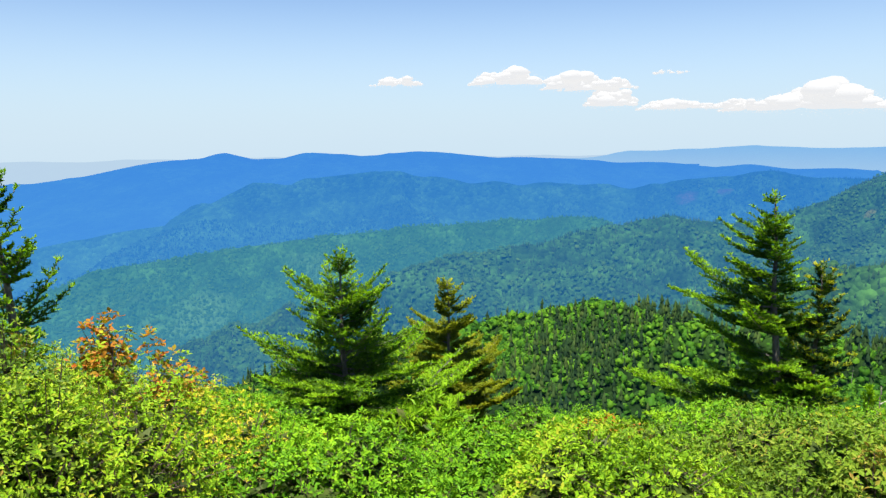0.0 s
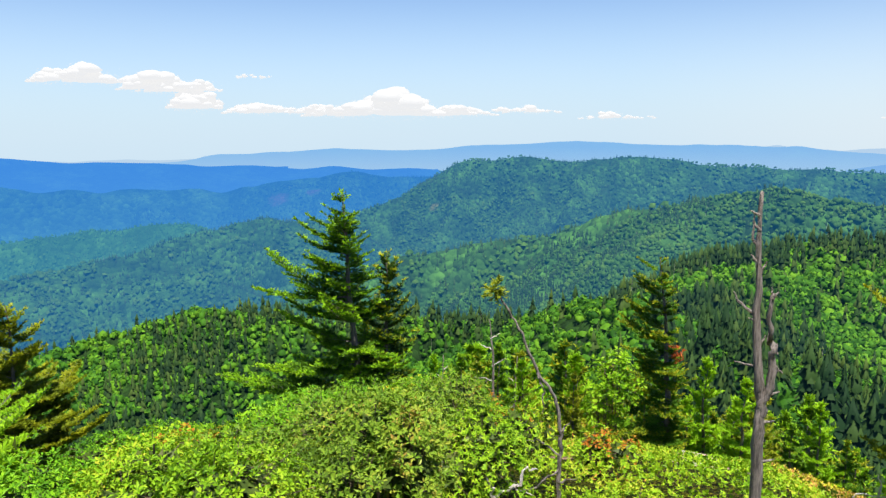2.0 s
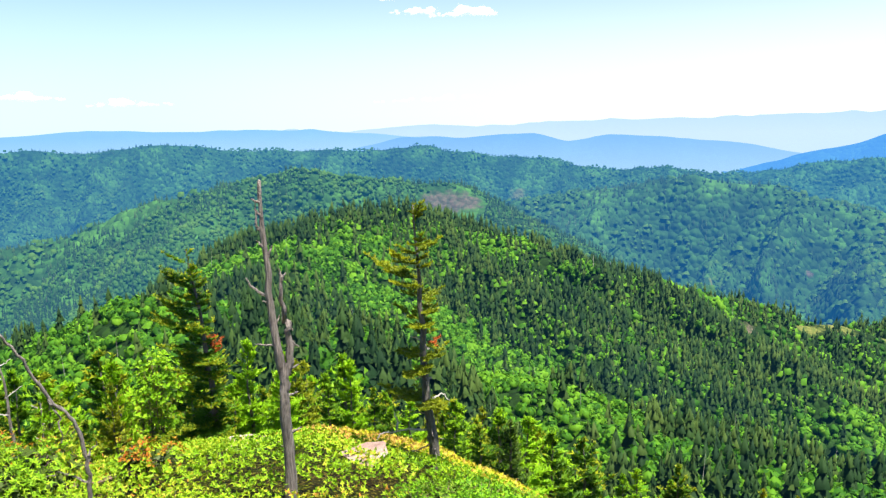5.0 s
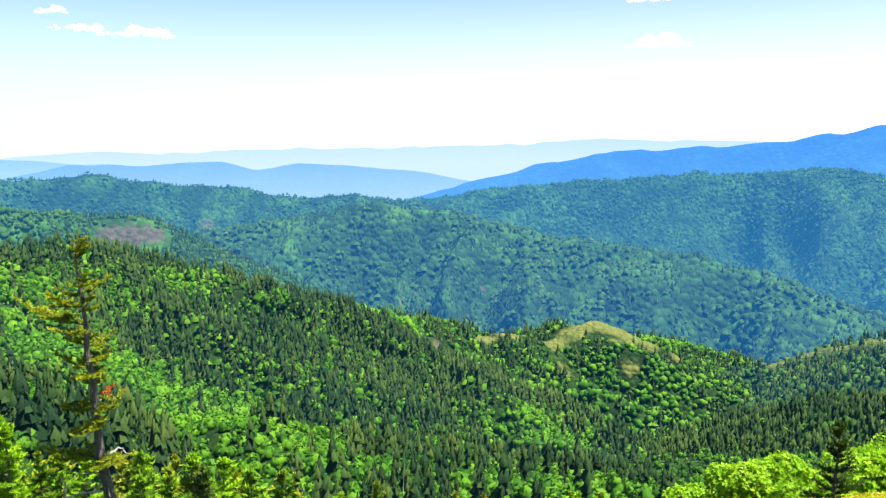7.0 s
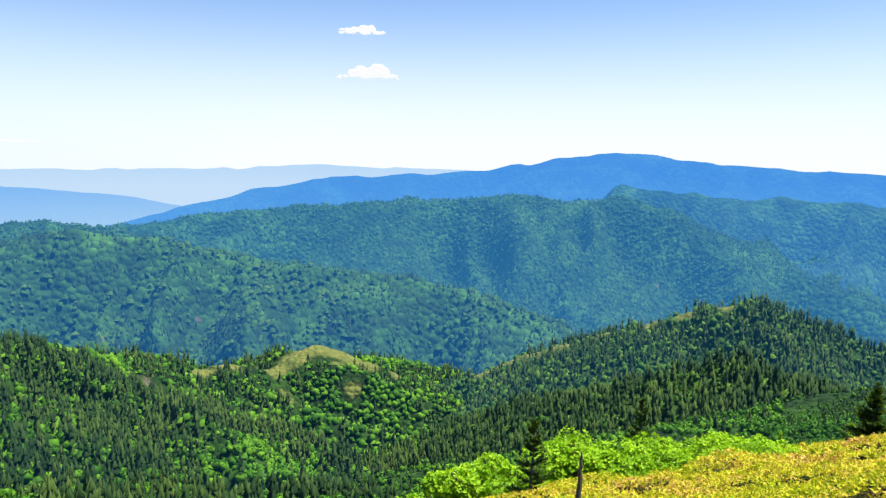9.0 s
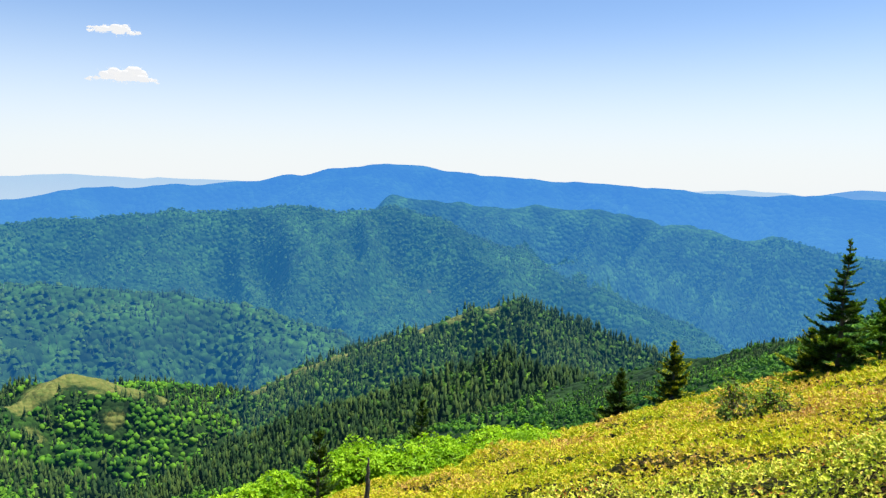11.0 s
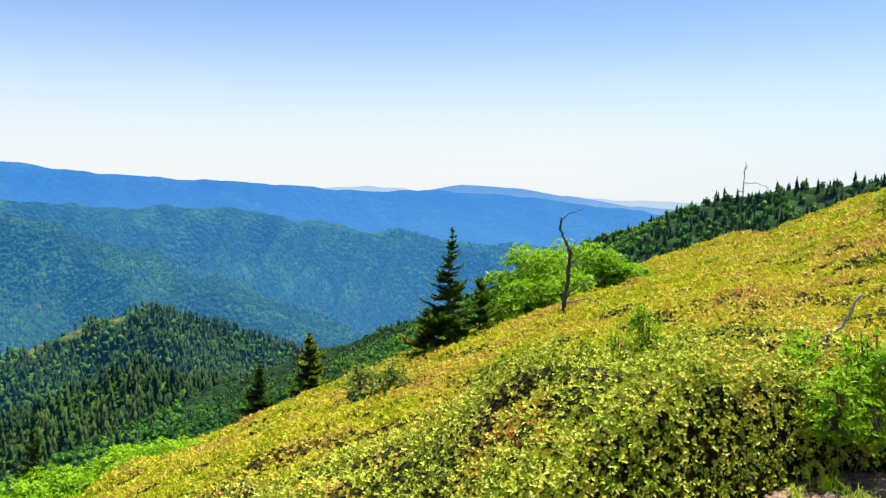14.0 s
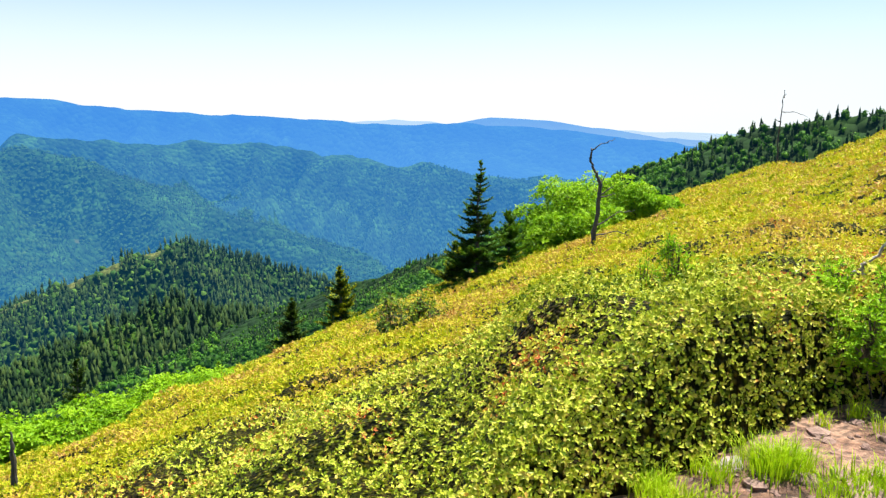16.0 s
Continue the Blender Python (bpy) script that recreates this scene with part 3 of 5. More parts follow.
def sheet_height(x, y):
    """Height of the ground sheet itself, between its corners."""
    r, az = np.hypot(x, y), np.degrees(np.arctan2(x, y))
    i = np.clip(np.searchsorted(radii, r) - 1, 0, n_r - 2)
    u = (r - radii[i]) / (radii[i + 1] - radii[i])
    f = (az + 42) % 360 / 0.38
    j = np.clip(f.astype(int), 0, n_az - 2)
    v = np.clip(f - j, 0, 1)
    return (GZ[i, j] * (1 - u) + GZ[i + 1, j] * u) * (1 - v) + (GZ[i, j + 1] * (1 - u) + GZ[i + 1, j + 1] * u) * v


def spread(count, r0, r1, a0=-40, a1=202):
    r = np.sqrt(rng.uniform(r0 * r0, r1 * r1, count))
    a = np.radians(rng.uniform(a0, a1, count))
    x, y = r * np.sin(a), r * np.cos(a)
    z, w = land(x, y)
    z = sheet_height(x, y)
    keep = seen_from_top(x, y, z + 8) | (rng.random(count) < 0.03)
    return x[keep], y[keep], z[keep], w[keep]


def conifers(x, y, z, h, tiers=2, sides=6):
    """Many spruces in one mesh: ragged stacked cones on the slope."""
    n = len(x)
    a = np.linspace(0, 2 * np.pi, sides, endpoint=False)
    V, F, base = [], [], 0
    turn = rng.uniform(0, 6.28, n)
    for k in range(tiers):
        z0, z1 = (0.05 + 0.85 / tiers * k) * h, h * (1.0 if k == tiers - 1 else (k + 1.6) / (tiers + 0.4))
        rad = h * (0.175 - 0.13 / tiers * k)
        rr = rad[:, None] * rng.uniform(0.75, 1.2, (n, sides)) * np.where((np.arange(sides) + k) % 2, 0.6, 1.2)
        ang = turn[:, None] + a[None] + 0.5 * k
        ring = np.stack([x[:, None] + rr * np.cos(ang), y[:, None] + rr * np.sin(ang), (z + z0)[:, None] + h[:, None] * rng.uniform(-0.05, 0.05, (n, sides))], -1)
        apex = np.stack([x + 0.02 * h * rng.normal(size=n), y + 0.02 * h * rng.normal(size=n), z + z1], -1)[:, None]
        V.append(np.concatenate([ring, apex], 1))
    V = np.concatenate(V, 1)
    per = tiers * (sides + 1)
    for k in range(tiers):
        o = k * (sides + 1)
        for s in range(sides):
            F.append([o + s, o + (s + 1) % sides, o + sides])
    F = (np.arange(n)[:, None, None] * per + np.array(F)[None]).reshape(-1, 3)
    return V.reshape(-1, 3), F


def ball(level):
    bm = bmesh.new()
    bmesh.ops.create_icosphere(bm, subdivisions=level, radius=1)
    v = np.array([p.co[:] for p in bm.verts])
    f = np.array([[p.index for p in q.verts] for q in bm.faces])
    bm.free()
    return v, f


def crowns(x, y, z, rad, level=1):
    """Many broadleaf crowns in one mesh: uneven lumpy heads."""
    v, f = ball(level) if level else (np.array([[1, 0, 0], [-0.5, 0.87, 0], [-0.5, -0.87, 0], [0.3, 0.5, 0.8], [-0.6, 0, 0.8], [0.3, -0.5, 0.8]]), np.array([[0, 1, 3], [1, 2, 4], [2, 0, 5], [3, 1, 4], [4, 2, 5], [5, 0, 3], [3, 4, 5]]))
    n = len(x)
    lump = rng.uniform(0.55, 1.3, (n, len(v), 1))
    stretch = np.stack([rad * rng.uniform(0.8, 1.2, n), rad * rng.uniform(0.8, 1.2, n), rad * rng.uniform(0.8, 1.3, n)], -1)[:, None]
    V = v[None] * lump * stretch + np.stack([x, y, z + rad * 0.6], -1)[:, None]
    F = (np.arange(n)[:, None, None] * len(v) + f[None]).reshape(-1, 3)
    return V.reshape(-1, 3), F


def leafy_heads(x, y, z, rad, n=30, clump=0.36):
    """Nearer broadleaf crowns: loose heads of many small leaf clumps."""
    m = len(x)
    d = rng.normal(size=(m, n, 3))
    d /= np.linalg.norm(d, axis=2, keepdims=True)
    d[..., 2] = np.abs(d[..., 2]) * 1.1 - 0.2
    lump = 0.75 + 0.35 * np.sin(d[..., :1] * 5 + x[:, None, None]) * np.cos(d[..., 1:2] * 6 + y[:, None, None])
    c = np.stack([x, y, z + rad * 0.8], -1)[:, None] + d * lump * rad[:, None, None]
    e1 = np.cross(d, rng.normal(size=(m, n, 3)))
    e1 /= np.linalg.norm(e1, axis=2, keepdims=True)
    e2 = np.cross(d, e1) + 0.35 * d
    s = rad[:, None, None] * clump * rng.uniform(0.6, 1.2, (m, n, 1))
    V = np.stack([c + e1 * s, c + e2 * s, c - (e1 + e2) * 0.7 * s], 2).reshape(-1, 3)
    return V, np.arange(len(V)).reshape(-1, 3)


def full_heads(x, y, z, rad, n, clump):
    """Closed lumpy crowns with leaf clumps standing off them."""
    a = crowns(x, y, z + rad * 0.15, rad * 0.8, 1)
    b = leafy_heads(x, y, z, rad * 1.02, n, clump)
    return join_arrays(*a, *b)


def spruce_heads(x, y, z, h, n=27):
    """Nearer spruces: ragged spires of many drooping boughs."""
    m = len(x)
    t = np.sort(rng.uniform(0.03, 1, (m, n)), axis=1) ** 1.15
    a = np.arange(n)[None] * 2.4 + rng.uniform(0, 6.28, (m, 1)) + rng.normal(0, 0.3, (m, n))
    R = h[:, None] * (0.19 * (1 - t) + 0.014) * rng.uniform(0.7, 1.2, (m, n))
    top = np.stack([x, y, z], -1)[:, None] + np.stack([0 * t, 0 * t, h[:, None] * np.minimum(t + 0.1, 1.03)], -1)
    out = np.stack([np.cos(a), np.sin(a), 0 * a], -1)
    side = np.stack([-np.sin(a), np.cos(a), 0 * a], -1)
    tip = np.stack([x, y, z], -1)[:, None] + out * R[..., None] + np.stack([0 * t, 0 * t, h[:, None] * t - 0.15 * R], -1)
    V = np.stack([top, tip + side * R[..., None] * 0.36, tip - side * R[..., None] * 0.36], 2)
    return V.reshape(-1, 3), np.arange(3 * m * n).reshape(-1, 3)


def full_spruces(x, y, z, h, tiers, sides, boughs):
    """Closed spires with loose boughs standing off them."""
    return join_arrays(*conifers(x, y, z, h * 0.96, tiers, sides), *spruce_heads(x, y, z, h, boughs))


def join_arrays(v, f, v2, f2):
    return np.concatenate([v, v2]), np.concatenate([f, f2 + len(v)])


def dead_spires(A, B, thick):
    """Bare tapering trunks, three-sided."""
    n, ring = len(A), []
    for a in (0.3, 2.4, 4.5):
        ring.append(A + thick[:, None] * np.array([math.cos(a), math.sin(a), 0]))
    V = np.stack(ring + [B], 1)
    f = np.array([[0, 1, 3], [1, 2, 3], [2, 0, 3]])
    return V.reshape(-1, 3), (np.arange(n)[:, None, None] * 4 + f[None]).reshape(-1, 3)


# how far the ground stands out from its surroundings: spurs above, hollows below nought
def around(g, n, axis):
    pad = [(0, 0), (0, 0)]
    pad[axis] = (n + 1, n)
    c = np.cumsum(np.pad(g, pad, mode="edge"), axis=axis)
    return (c[2 * n + 1:] - c[:-2 * n - 1] if axis == 0 else c[:, 2 * n + 1:] - c[:, :-2 * n - 1]) / (2 * n + 1)


STAND_OUT = (GZ - around(around(GZ, 7, 0), 9, 1)) / np.maximum(RR, 60) * 100


def conifer_share(x, y):
    """Spruce keeps to the spurs and the high ground, broadleaf trees to the hollows, both in ragged stands."""
    r, az = np.hypot(x, y), np.degrees(np.arctan2(x, y))
    j = np.clip(((az + 42) % 360 / 0.38).astype(int), 0, n_az - 1)
    i = np.clip(np.searchsorted(radii, r), 0, n_r - 1)
    stand = fractal(x / 85, y / 85, 4, 11) - 0.5
    wide = fractal(x / 420, y / 420, 3, 12) - 0.5
    return np.clip(0.4 + 3.4 * stand + 1.2 * wide + 0.24 * np.tanh(STAND_OUT[i, j] * 0.9), 0.05, 0.95)


SPRUCE_STOPS = [(0.05, (0.009, 0.027, 0.008)), (0.5, (0.021, 0.049, 0.01)), (0.95, (0.048, 0.082, 0.014))]
FAR_SPRUCE_STOPS = [(0.05, (0.013, 0.033, 0.01)), (0.5, (0.022, 0.052, 0.012)), (0.95, (0.045, 0.082, 0.015))]
FAR_LEAFY_STOPS = [(0.05, (0.025, 0.075, 0.01)), (0.5, (0.048, 0.122, 0.013)), (0.95, (0.088, 0.178, 0.016))]
LEAFY_STOPS = [(0.05, (0.02, 0.077, 0.006)), (0.5, (0.053, 0.16, 0.008)), (0.95, (0.112, 0.25, 0.011))]
GROUPS = {"summit": ([-1], None, "")}
for k, name in enumerate(RIDGE_NAMES):
    if RIDGES[name][4]:
        GROUPS[name] = ([k], LOOK[name][0], name)

plots = [np.array(spread(9000, 62, 300)), np.array(spread(17000, 70, 300, 138, 203)), np.array(spread(38000, 300, 650)), np.array(spread(70000, 650, 1150)), np.array(spread(165000, 1150, 2950))]
TX, TY, TZ, TW = np.concatenate(plots, 1)
bald = np.zeros(len(TX), bool)
for name, spots in SCARS.items():
    for az, d, wide, _ in spots:
        wide *= 1.25 if name in ("round_hill", "green_spur") else 1.0
        bald |= (np.hypot(TX - heading(az).x * d, TY - heading(az).y * d) < wide * rng.uniform(0.35, 0.8, len(TX)))
TX, TY, TZ, TW = TX[~bald], TY[~bald], TZ[~bald], TW[~bald]
for name, (ids, a, _) in GROUPS.items():
    here = np.isin(TW, ids)
    x, y, z = TX[here], TY[here], TZ[here]
    if len(x) == 0:
        continue
    r, bearing = np.hypot(x, y), np.degrees(np.arctan2(x, y)) % 360
    share = conifer_share(x, y)
    share = np.clip(share * {"near_spur": 0.5, "green_spur": 0.9}.get(name, 1.0) + {"dark_shoulder": 0.4, "south_ridge": -0.42, "summit": 0.1, "round_hill": 0.0, "broad_ridge": 0.12}.get(name, 0.0), 0, 1)
    if name == "round_hill":
        share = np.clip(share - 0.2 + 0.6 * smoothstep(135, 140, bearing), 0, 1)
    spruce = rng.random(len(x)) < share
    # broad crowns need more room than spires
    near_ridge = name in ("south_ridge", "summit")
    near_top = near_ridge | (r < 190)
    stays = spruce | near_top | (rng.random(len(x)) < np.interp(r, [430, 900, 1150, 1200], [1.0, 1.0, 0.9, 1.0]))
    x, y, z, r, bearing, spruce = (q[stays] for q in (x, y, z, r, bearing, spruce))
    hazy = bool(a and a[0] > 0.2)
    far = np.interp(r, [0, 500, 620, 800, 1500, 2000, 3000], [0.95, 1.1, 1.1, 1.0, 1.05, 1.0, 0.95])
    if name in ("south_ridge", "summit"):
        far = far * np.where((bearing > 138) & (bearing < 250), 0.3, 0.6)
    # trees and dead trunks carry their ridge's painted haze emission too
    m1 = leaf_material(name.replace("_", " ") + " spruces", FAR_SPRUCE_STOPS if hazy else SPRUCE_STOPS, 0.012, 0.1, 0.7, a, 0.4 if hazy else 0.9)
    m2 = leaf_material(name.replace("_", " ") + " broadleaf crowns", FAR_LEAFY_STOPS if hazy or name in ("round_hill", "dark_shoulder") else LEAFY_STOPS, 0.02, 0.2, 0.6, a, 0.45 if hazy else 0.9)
    bands = ((r < 190), (r >= 190) & (r < 430), (r >= 430) & (r < 660), (r >= 660) & (r < 1150), (r >= 1150))
    made = [(full_spruces, (5, 8, 44)), (full_spruces, (4, 7, 8)), (conifers, (4, 6)), (conifers, (3, 5)), (conifers, (1, 5))]
    h = rng.uniform(8, 18, len(x)) * far * np.where(r > 1150, 0.68, 0.75 if hazy else 0.7 if near_ridge else 1.0)
    pieces = [fn(x[k], y[k], z[k] - 0.5, h[k], *args) for (fn, args), k in zip(made, [b & spruce for b in bands]) if k.any()]
    if pieces:
        v, f = functools.reduce(lambda a, b: join_arrays(*a, *b), pieces)
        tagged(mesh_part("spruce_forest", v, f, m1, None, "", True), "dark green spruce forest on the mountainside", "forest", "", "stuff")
    made = [(full_heads, (44, 0.26)), (full_heads, (16, 0.36)), (full_heads, (9, 0.42)), (crowns, (1,)), (crowns, (0,))]
    rad = rng.uniform(2.0, 5.0, len(x)) * far * np.interp(r, [150, 300, 430, 650], [0.8, 0.7, 0.76, 0.92]) * np.where(r > 1150, 1.55, 1.0)
    pieces = [fn(x[k], y[k], z[k], rad[k], *args) for (fn, args), k in zip(made, [b & ~spruce for b in bands]) if k.any()]
    if pieces:
        # young growth fills the gaps between the crowns
        low = (r > 150) & (r < 1150) & (not near_ridge)
        if low.any():
            gx, gy = x[low] + rng.normal(0, 3, low.sum()), y[low] + rng.normal(0, 3, low.sum())
            pieces.append(crowns(gx, gy, sheet_height(gx, gy) - 0.8, rad[low] * rng.uniform(0.6, 0.95, low.sum()), 0))
        v, f = functools.reduce(lambda a, b: join_arrays(*a, *b), pieces)
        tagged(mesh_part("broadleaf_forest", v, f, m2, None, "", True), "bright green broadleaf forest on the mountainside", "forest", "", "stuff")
    # bleached dead trunks stand among the living on the middle slopes
    if name in ("snag_slope", "broad_ridge", "rocky_ridge", "wooded_flank", "green_spur", "near_spur"):
        pick = rng.random(len(x)) < {"snag_slope": 0.05, "broad_ridge": 0.025, "wooded_flank": 0.02}.get(name, 0.012)
        if pick.any():
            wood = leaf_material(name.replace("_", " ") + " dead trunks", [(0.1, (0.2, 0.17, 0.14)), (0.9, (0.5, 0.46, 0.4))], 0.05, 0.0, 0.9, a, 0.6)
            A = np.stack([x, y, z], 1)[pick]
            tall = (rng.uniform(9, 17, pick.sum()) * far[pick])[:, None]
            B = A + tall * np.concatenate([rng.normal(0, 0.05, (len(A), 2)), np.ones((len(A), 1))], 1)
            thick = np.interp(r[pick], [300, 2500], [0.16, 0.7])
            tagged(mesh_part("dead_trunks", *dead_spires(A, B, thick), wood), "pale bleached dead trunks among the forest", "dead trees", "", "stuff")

# ---- plants: the building blocks ----
def unit(v):
    return v / np.maximum(np.linalg.norm(v, axis=-1, keepdims=True), 1e-9)


def tube(points, radii_, sides=6):
    """A tapered, bent round bar."""
    P, R = np.asarray(points, float), np.asarray(radii_, float)
    T = unit(np.gradient(P, axis=0))
    ref = np.array([0.31, 0.87, 0.37])
    e1 = unit(np.cross(T, ref))
    e2 = np.cross(T, e1)
    a = np.linspace(0, 2 * np.pi, sides, endpoint=False)
    V = P[:, None] + R[:, None, None] * (np.cos(a)[None, :, None] * e1[:, None] + np.sin(a)[None, :, None] * e2[:, None])
    n = len(P)
    F = [[i * sides + s, i * sides + (s + 1) % sides, (i + 1) * sides + (s + 1) % sides, (i + 1) * sides + s] for i in range(n - 1) for s in range(sides)]
    V = np.concatenate([V.reshape(-1, 3), P[[-1]] + T[[-1]] * R[-1]])
    F += [[(n - 1) * sides + s, (n - 1) * sides + (s + 1) % sides, n * sides, n * sides] for s in range(sides)]
    return V, np.array(F)


def join(pieces):
    """Several (verts, faces) into one; quads are cut into triangles."""
    V, F, o = [], [], 0
    for v, f in pieces:
        if f.shape[1] == 4:
            two = f[:, [0, 2, 3]]
            f = np.concatenate([f[:, :3], two[two[:, 1] != two[:, 2]]])
        V.append(v)
        F.append(f + o)
        o += len(v)
    return np.concatenate(V), np.concatenate(F)


def thin_bars(A, B, r0, r1):
    """Many straight three-sided twigs at once."""
    d = unit(B - A)
    e1 = unit(np.cross(d, np.array([0.3, 0.2, 0.93])))
    e2 = np.cross(d, e1)
    n = len(A)
    V = []
    for base, rad in ((A, r0), (B, r1)):
        for a in (0, 2.094, 4.189):
            V.append(base + rad[:, None] * (math.cos(a) * e1 + math.sin(a) * e2))
    V = np.stack(V, 1)
    f = np.array([[0, 1, 4, 3], [1, 2, 5, 4], [2, 0, 3, 5]])
    return V.reshape(-1, 3), (np.arange(n)[:, None, None] * 6 + f[None]).reshape(-1, 4)


def needles(A, D, L, per_metre, size, rs, width=0.32):
    """Needle triangles all along many twigs."""
    n = np.maximum(3, (L * per_metre).astype(int))
    k = np.repeat(np.arange(len(A)), n)
    u = rs.random(len(k))
    d = D[k]
    p = A[k] + d * (L[k] * u)[:, None]
    side = unit(np.cross(d, np.array([0, 0, 1.0]) + 0.01))
    up = np.cross(side, d)
    phi = rs.uniform(-0.5, np.pi + 0.5, len(k))
    v = side * np.cos(phi)[:, None] + up * np.sin(phi)[:, None] * 0.8
    way = unit(d * 0.55 + v * 0.85)
    l = size * rs.uniform(0.7, 1.25, len(k))
    w = l * width
    V = np.stack([p - d * w[:, None], p + d * w[:, None], p + way * l[:, None]], 1)
    return V.reshape(-1, 3), np.arange(3 * len(k)).reshape(-1, 3)


def leaf_whorls(P, axis, size, rs, per=5, low=0.1, high=1.0, wide=0.24, plain=False):
    """A whorl of folded pointed leaves at the tip of every twig."""
    n = len(P)
    axis = unit(axis)
    e1 = unit(np.cross(axis, rs.normal(size=(n, 3))))
    e2 = np.cross(axis, e1)
    size = np.broadcast_to(size, (n,))
    V = []
    for k in range(per):
        a = 2 * np.pi * k / per + rs.uniform(-0.4, 0.4, n)
        out = e1 * np.cos(a)[:, None] + e2 * np.sin(a)[:, None]
        t = rs.uniform(low, high, n)[:, None]
        way = out * np.cos(t) + axis * np.sin(t)
        side = np.cross(axis, out)
        l = (size * rs.uniform(0.7, 1.25, n))[:, None]
        if plain:
            V.append(np.stack([P + way * l * 0.1 + side * l * wide, P + way * l * 0.1 - side * l * wide, P + way * l - axis * l * 0.08], 1))
            continue
        mid = P + way * l * 0.55
        lift = np.cross(side, way) * l * 0.06
        V.append(np.stack([P + way * l * 0.08, mid + side * l * wide - lift, P + way * l - axis * l * 0.1, mid - side * l * wide - lift], 1))
    if plain:
        V = np.stack(V, 1).reshape(-1, 3)
        return V, np.arange(len(V)).reshape(-1, 3)
    V = np.stack(V, 1).reshape(-1, 4, 3)
    f = np.array([[0, 3, 2], [0, 2, 1]])
    F = (np.arange(len(V))[:, None, None] * 4 + f[None]).reshape(-1, 3)
    return V.reshape(-1, 3), F


def on_ground(az, r):
    p = heading(az) * r
    return Vector((p.x, p.y, float(land(np.array([p.x]), np.array([p.y]))[0][0])))


def thing(name, place, label, category, group=""):
    ob = new(name)
    ob.empty_display_size = 0.2
    ob.location = place
    return tagged(ob, label, category, group)


def conifer(name, place, H, R, material, seed, label, whorls=12, per=6, density=110, size=0.035, bare=0.06, profile=0.85, flag=None, lean=(0, 0),
            gaps=0.0, rise=(-8, 48), bark=None, sub=True, group="", rusty=None, dead_low=0, shoots=None):
    """A spruce or fir: bent trunk, whorls of branches with side twigs, needles on all of them.
    flag: heading to which the wind has trained its branches and how strongly."""
    rs = np.random.default_rng(seed)
    tree = thing(name, place, label, "tree", group)
    f = np.linspace(0, 1, 12)
    wob = np.cumsum(rs.normal(0, 0.006 * H, (12, 2)), axis=0) * (f[:, None] > 0)
    wob -= f[:, None] * wob[-1]
    path = np.stack([lean[0] * f ** 1.5 + wob[:, 0], lean[1] * f ** 1.5 + wob[:, 1], f * H], 1)
    r0 = 0.016 * H + 0.012
    V, F = tube(path, r0 * (1 - f * 0.93) + 0.002, 8)
    mesh_part("trunk", V, F, bark or BARK, tree, "", True)
    A, B, RA, sticks, stubs = [], [], [], [], []
    levels = np.linspace(bare, 0.975, whorls)
    for i, h in enumerate(levels):
        az = rs.uniform(0, 2 * np.pi)
        for k in range(per if h < 0.9 else max(3, per - 2)):
            az += 2 * np.pi / per + rs.normal(0, 0.25)
            if rs.random() < gaps:
                continue
            hh = np.clip(h + rs.normal(0, 0.45 / whorls), 0.02, 0.985)
            o = np.array([np.interp(hh, f, path[:, c]) for c in range(3)])
            L = R * ((1 - hh) ** profile + 0.035) * rs.uniform(0.48, 1.14)
            if flag:
                fa = radians(flag[0])
                facing = math.sin(az) * math.sin(fa) + math.cos(az) * math.cos(fa)
                L *= max(0.18, 1 + flag[1] * facing)
            if L < 0.04:
                continue
            e = radians(rise[0] + (rise[1] - rise[0]) * hh ** 1.4 + rs.normal(0, 10))
            hd = np.array([math.sin(az), math.cos(az), 0])
            u = np.linspace(0, 1, 5)
            pts = o + L * (u[:, None] * hd * math.cos(e)) + np.array([0, 0, 1.0]) * (L * (math.sin(e) * u + 0.24 * u ** 2.2))[:, None]
            if hh < dead_low:
                stubs.append(pts[:4] * 1.0)
                continue
            for a, b, ua in zip(pts, pts[1:], u):
                A.append(a), B.append(b), RA.append(0.010 * L * (1.1 - ua) + 0.003)
            seg = pts[1:] - pts[:-1]
            for a, s in zip(pts[1:-1], seg[1:]):
                sticks.append((a, s, 0))
            sticks.append((pts[0] + seg[0] * 0.5, seg[0] * 0.5, 0))
            ns = max(3, int(L / 0.085))
            for v in np.linspace(0.12, 0.97, ns):
                c = np.array([np.interp(v, u, pts[:, q]) for q in range(3)])
                tan = unit(seg[min(3, int(v * 4))])
                across = unit(np.cross(tan, [0, 0, 1.0]))
                for sgn in (-1, 1):
                    l2 = (0.40 * L * (1 - v) + 0.05) * rs.uniform(0.6, 1.15)
                    d2 = unit(tan * 0.72 + sgn * across * 0.72 + np.array([0, 0, rs.uniform(-0.08, 0.2)]))
                    sticks.append((c, d2 * l2, v > 0.8))
                    if sub and l2 > 0.16:
                        A.append(c), B.append(c + d2 * l2 * 0.8), RA.append(0.0035)
                    if sub and l2 > 0.09:
                        for w in np.arange(0.3, 0.95, 0.075 / l2):
                            for g in (-1, 1):
                                d3 = unit(d2 * 0.75 + g * np.cross(d2, [0, 0, 1.0]) * 0.7 + np.array([0, 0, rs.uniform(-0.05, 0.25)]))
                                sticks.append((c + d2 * l2 * w, d3 * (0.34 * l2 * (1 - w) + 0.04) * rs.uniform(0.7, 1.2), v > 0.6 or w > 0.7))
    sticks.append((path[-2], (path[-1] - path[-2]) * 1.05, 1))
    A, B, RA = np.array(A), np.array(B), np.array(RA)
    V, F = thin_bars(A, B, RA, RA * 0.55)
